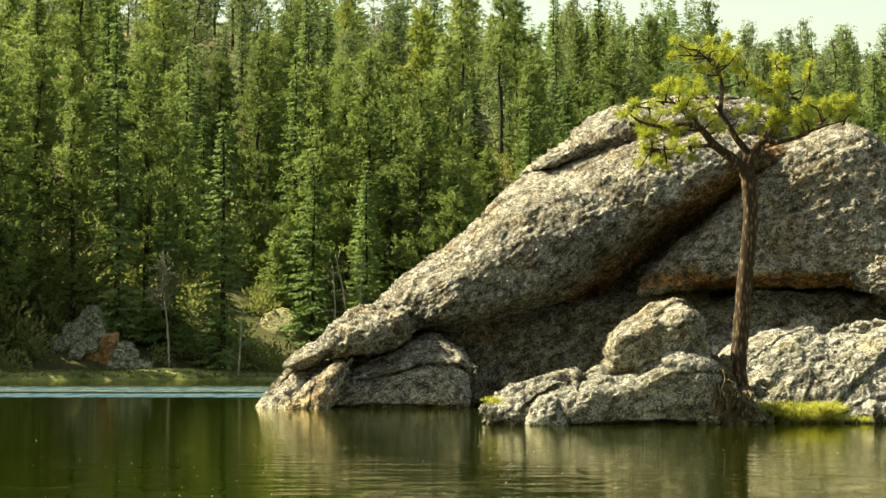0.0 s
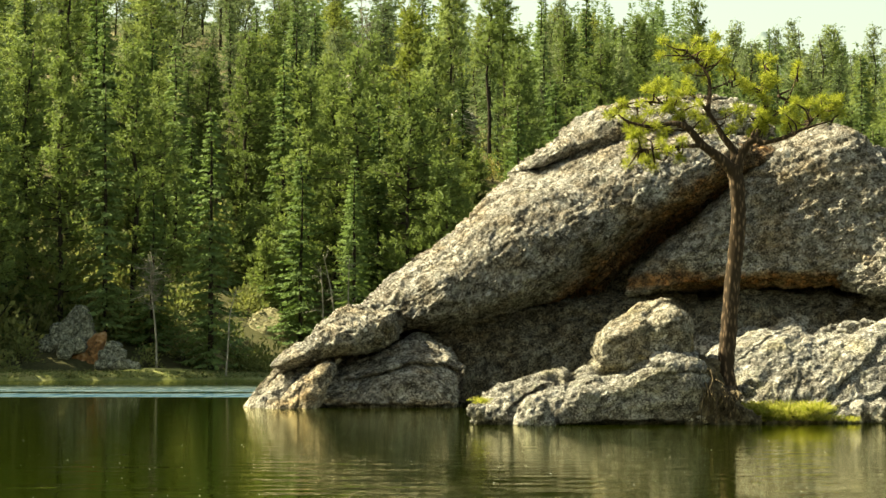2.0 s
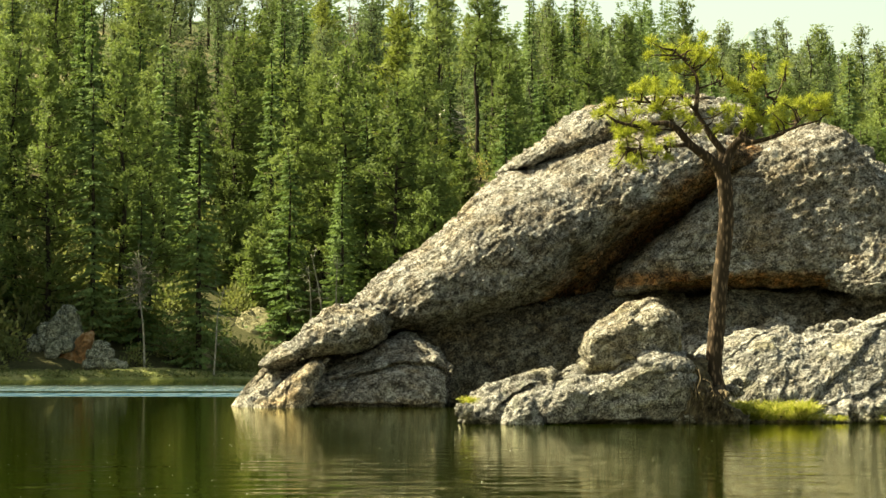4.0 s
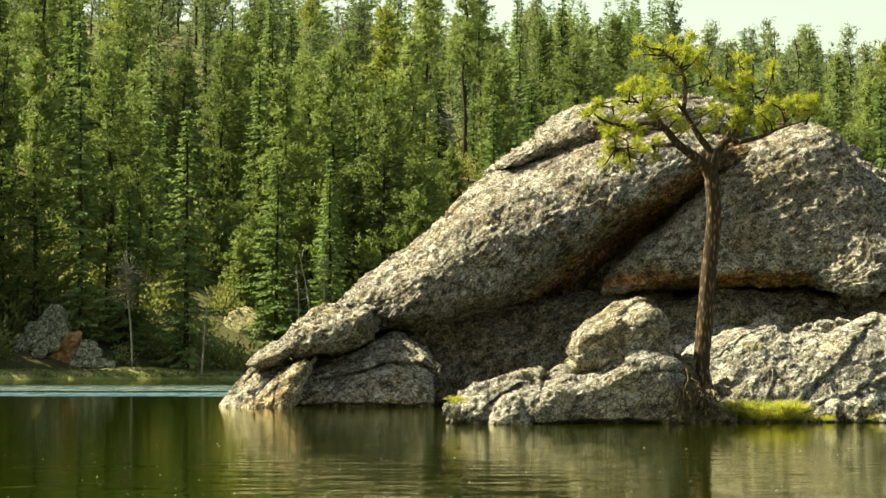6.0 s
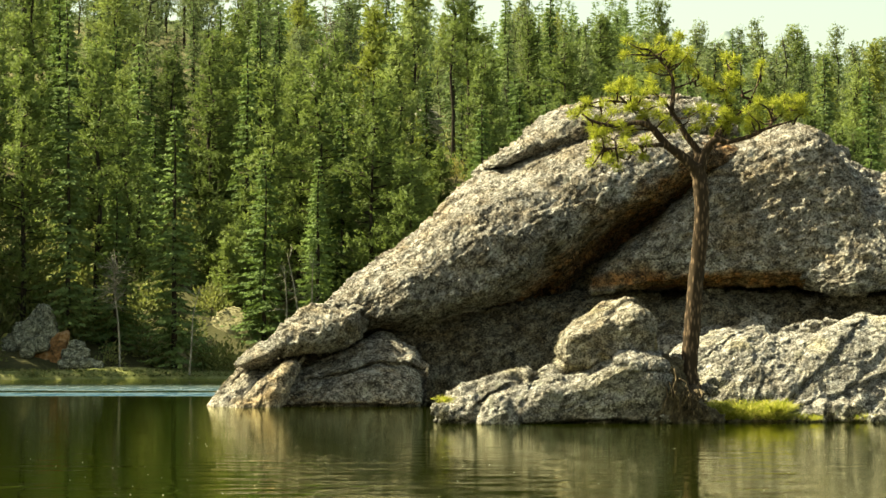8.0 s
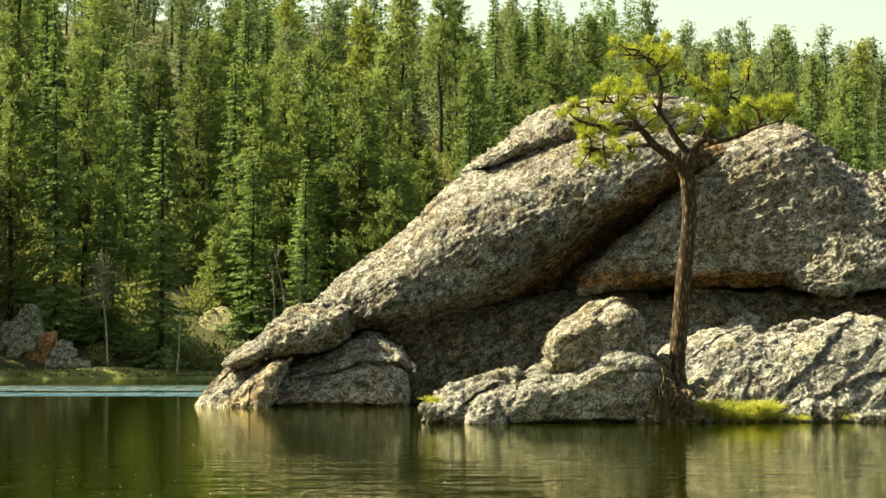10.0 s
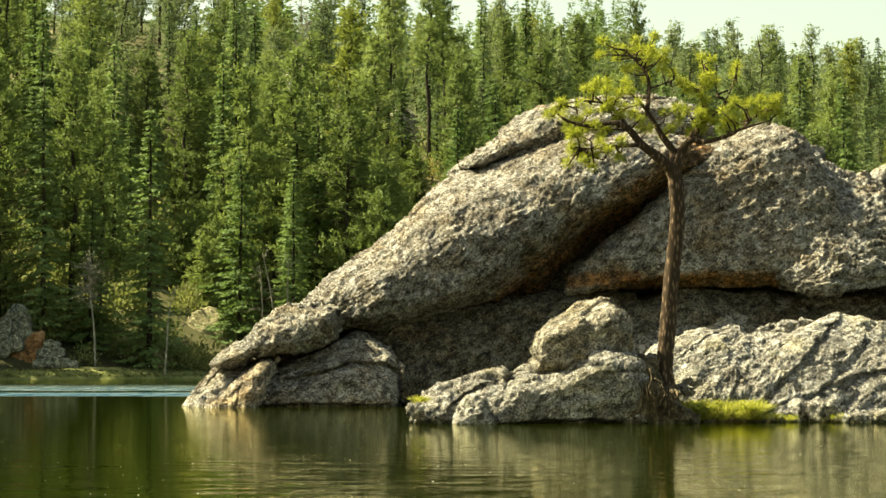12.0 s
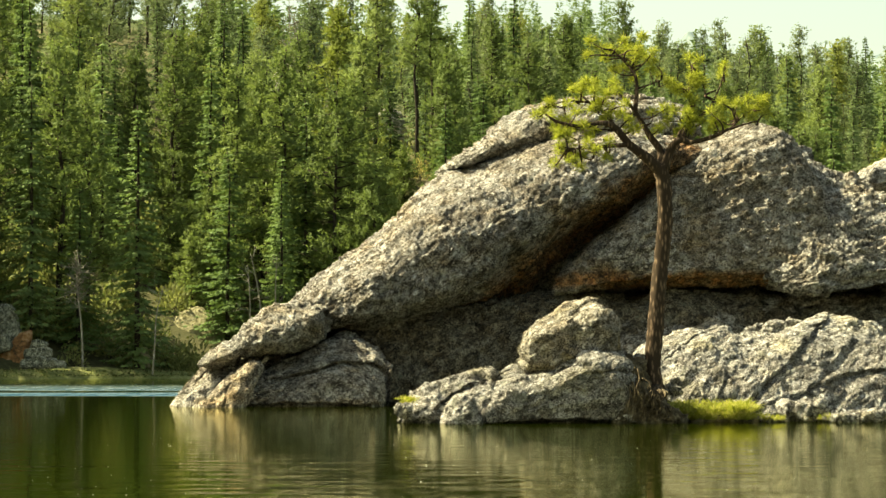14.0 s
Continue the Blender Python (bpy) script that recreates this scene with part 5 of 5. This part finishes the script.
# pale outcrops high on the slope
for k, ((x, y, z), w, h) in enumerate(zip([(-12.13, 290.00, 35.14), (-1.15, 270.00, 30.96)], (3.2, 2.0), (5.5, 3.5))):
    me = rock("outcrop", [(-w, 0), (-w * 0.7, h * 0.7), (0, h), (w * 0.6, h * 0.8), (w, 0)], [(-w, -h * 0.7), (0, -h), (w, -h * 0.7)], 0, 0, w * 0.8, w * 0.8, 0.22, 2.0, 80 + k, 3.0)
    me.materials.append(ROCK_PALE)
    thing("outcrop", "pale rock outcrop among trees on the slope", "rock", "outcrops on the slope", me, place=(x, y, land_at(x, y) + h * 0.2))

# bare pale saplings on the far shore
for k, ((x, y, z), h, tw) in enumerate(zip([(-19.65, 156.00, 2.0), (-15.35, 155.60, 2.0), (-9.03, 168.00, 4.11), (-8.44, 169.00, 4.13), (-9.98, 168.00, 4.11)], (6.6, 5.6, 7.0, 6.6, 6.0), (60, 8, 7, 6, 6))):
    ob = snag("thin bare pale-barked sapling at the shore", h, 60 + k, BARK_PALE, tw)
    ob.location = (x, y, land_at(x, y))


# tall dead trees among the living ones on the slope
for k, (x, y, top) in enumerate([(-8.40, 214.0, 31.0), (-9.30, 222.0, 33.5), (-6.90, 226.0, 32.5)]):
    ob = snag("tall grey dead tree standing among green conifers", top - land_at(x, y), 90 + k, BARK_GREY, 58)
    ob.location = (x, y, land_at(x, y))


# shrubs and young growth along the far shore
def shrub(name, label, w, h, seed, mat, count=230):
    rs = np.random.RandomState(seed)
    t = thing(name, label, "shrub", "shrubs on the far shore")
    d = rand_dirs(count, rs)
    d[:, 2] = np.abs(d[:, 2])
    base = d * rs.uniform(0.3, 1, (count, 1)) * (w, w, h)
    tagged(part("foliage", mesh_of("foliage", *blades(base, d + rs.normal(size=(count, 3)) * 0.5 + (0, 0, 0.3), rs.uniform(0.14, 0.30, count), rs.uniform(0.075, 0.15, count), rs), False), mat, t), kind="stuff")
    stems = [tube([(0, 0, -0.2), tuple(base[i] * 0.5), tuple(base[i])], [0.03, 0.02, 0.008], 3) for i in range(0, count, 60)]
    tagged(part("stem", mesh_of("stem", *joined(stems)), BARK_FAR, t), kind="stuff")
    return t


shrubs = [shrub("shrub", "low green shrub at the forest's edge", 1.0, 1.6, 31, BUSH), shrub("shrub", "small leafy bush on the far bank", 0.8, 1.1, 32, BUSH)]
gold = shrub("shrub", "bush with pale yellow leaves on the slope", 1.1, 1.6, 33, GOLD, 260)
gold.location = [(1.86, 243.00, 20.19)][0]
gold.scale = (1.0, 1.0, 1.5)
gold.location.z = land_at(gold.location.x, gold.location.y) + 0.2
rs = np.random.RandomState(5)
for k in range(130):
    x = rs.uniform(-40, 2)
    y = float(shore_y(x)) + 5 + 38 * rs.uniform(0, 1) ** 1.5
    if (-27.5 < x < -20.8 and y < 158) or (-0.096 < x / y < -0.072 and 160 < y < 171):
        continue
    m = Matrix.Translation((x, y, land_at(x, y))) @ Matrix.Rotation(rs.uniform(0, 6), 4, "Z") @ Matrix.Scale(rs.uniform(0.7, 1.5), 4)
    ob = shrubs[k % 2] if k < 2 else copy_thing(shrubs[k % 2], m)
    ob.matrix_basis = m

for k, (x, y, z) in enumerate([(-14.52, 159.00, 1.08), (-13.83, 158.50, 1.08), (-13.39, 160.00, 1.08), (-12.66, 159.00, 1.08), (-12.24, 161.00, 1.08), (-15.19, 160.00, 1.08), (-13.85, 162.00, 1.08), (-12.68, 163.00, 1.08)]):
    copy_thing(shrubs[k % 2], Matrix.Translation((x, y, land_at(x, y) - 0.1)) @ Matrix.Rotation(k, 4, "Z") @ Matrix.Scale(rs.uniform(0.7, 1.1), 4))
for k in range(110):
    # undergrowth behind the left bank
    x = rs.uniform(-33, -12)
    y = float(shore_y(x)) + 10 + 26 * rs.uniform(0, 1)
    if -0.096 < x / y < -0.072 and y < 171:
        continue
    copy_thing(shrubs[k % 2], Matrix.Translation((x, y, land_at(x, y) - 0.1)) @ Matrix.Rotation(k, 4, "Z") @ Matrix.Scale(rs.uniform(0.8, 1.7), 4))
for k in range(60):
    y = rs.uniform(192, 262)
    x = y * math.tan(radians(rs.uniform(-0.4, 1.8)))
    if abs(x - gold.location.x) < 1.8 and y < 247:
        continue
    copy_thing(shrubs[k % 2], Matrix.Translation((x, y, land_at(x, y))) @ Matrix.Rotation(k, 4, "Z") @ Matrix.Scale(rs.uniform(0.9, 1.8), 4))
for k in range(30):
    y = rs.uniform(200, 246)
    a = rs.uniform(-0.5, 1.7)
    if abs(a - 0.44) > 0.3:
        plant("b1", y * math.tan(radians(a)), y, tall=rs.uniform(2.5, 6.0), spin=k)

# boulders and an orange slide of soil on the far bank
# blocks leaning on one another: foot, half width, height, thickness, tilt
HEAP = [(-24.19, 157.00, 2.49, 0.66, 2.25, 0.70, -14.00), (-24.87, 156.60, 2.38, 0.46, 1.95, 0.60, -3.00), (-25.40, 156.00, 2.27, 0.48, 1.60, 0.60, 8.00), (-24.43, 155.20, 1.84, 0.55, 0.90, 0.50, -14.00), (-25.89, 156.00, 2.06, 0.50, 1.50, 0.60, 4.00), (-25.24, 155.00, 1.49, 0.50, 1.10, 0.50, 10.00), (-26.45, 156.00, 1.78, 0.55, 1.00, 0.60, 0.00), (-22.78, 154.40, 0.73, 0.50, 0.55, 0.50, -6.00), (-22.09, 154.40, 0.73, 0.60, 0.70, 0.50, 8.00), (-21.43, 154.20, 0.73, 0.50, 0.55, 0.50, -10.00), (-22.59, 155.00, 1.28, 0.55, 0.60, 0.50, 4.00), (-21.82, 155.00, 1.35, 0.50, 0.60, 0.50, -6.00), (-20.95, 154.20, 0.66, 0.45, 0.50, 0.40, 6.00), (-22.36, 155.80, 1.85, 0.50, 0.55, 0.50, 10.00)]
for k, (x, y, z, w, h, d, tilt) in enumerate(HEAP):
    me = rock("boulder", [(-w, h * 0.55), (-w * 0.85, h * 0.82), (-w * 0.3, h), (w * 0.4, h * 0.97), (w * 0.85, h * 0.8), (w, h * 0.5)], [(-w, h * 0.15), (-w * 0.6, -h * 0.2), (w * 0.6, -h * 0.2), (w, h * 0.15)],
              0, 0.1, d, d, 0.06, 0.22, 50 + k, 5.0, (0.012, 65, 1.5), (), 0.06, 0.8, end=0.06, fine=1.5, ledge=0.04, pebble=0.4, facet=(0.08, 1.1))
    me.materials.append(ROCK_FAR)
    ob = thing("boulder", "grey granite block in a heap on the far bank", "rock", "boulders on the far bank", me, place=(x, y, z))
    ob.rotation_euler.y = radians(tilt)
slide = rock("soil_slope", [(-25.73, 0.52), (-25.31, 1.07), (-24.76, 1.70), (-24.13, 2.26), (-23.64, 2.74), (-23.09, 3.02), (-22.60, 2.95), (-22.74, 2.26), (-23.02, 1.42), (-22.95, 0.52)], [(-25.73, -0.04), (-24.13, -0.18), (-22.95, -0.04)], 154.6, 0.75, 0.5, 1.5, 0.09, 1.2, 70, 3.0)
slide.materials.append(SOIL)
thing("soil_slope", "bare orange soil slope on the far bank", "soil", data=slide)

mound = rock("grass_mound", [(-16.37, 2.07), (-15.77, 3.36), (-15.08, 4.46), (-14.40, 4.84), (-13.57, 4.84), (-12.81, 4.05), (-12.20, 2.98), (-11.67, 2.07)], [(-16.37, 0.33), (-14.17, 0.14), (-11.67, 0.33)], 169, 0.5, 1.2, 1.5, 0.15, 1.2, 71)
mound.materials.append(DRY)
thing("grass_mound", "pale dry grass mound in a clearing", "ground", data=mound)

# fluff drifting on the water, and a bent dry stem
rs = np.random.RandomState(9)
pieces = []
for _ in range(120):
    d = rs.uniform(17.0, 31)
    x = d * math.tan(radians(rs.uniform(-11, 11)))
    r = rs.uniform(0.0014, 0.0042)
    pieces.append(tube([(x, d, 0.0), (x, d, 0.4 * r), (x, d, 0.7 * r)], [r, r * 1.5, r * 0.5], 6))
fm = mesh_of("floating_fluff", *joined(pieces))
fm.materials.append(FLUFF)
thing("floating_fluff", "tiny pale specks of fluff drifting on the water", "fluff", data=fm, kind="stuff")
(sx, sy, sz), = [(-0.75, 17.00, 0.00)]
stem = smooth_path([(sx - 0.10, sy, -0.05), (sx - 0.08, sy, 0.02), (sx - 0.03, sy, 0.045), (sx + 0.03, sy, 0.045), (sx + 0.08, sy, 0.01), (sx + 0.10, sy, -0.05)], 5)
stm = mesh_of("bent_stem", *tube(stem, [0.0028] * len(stem), 6))
stm.materials.append(STRAW)
thing("bent_stem", "bent dry reed stem sticking out of the water", "reed", data=stm)
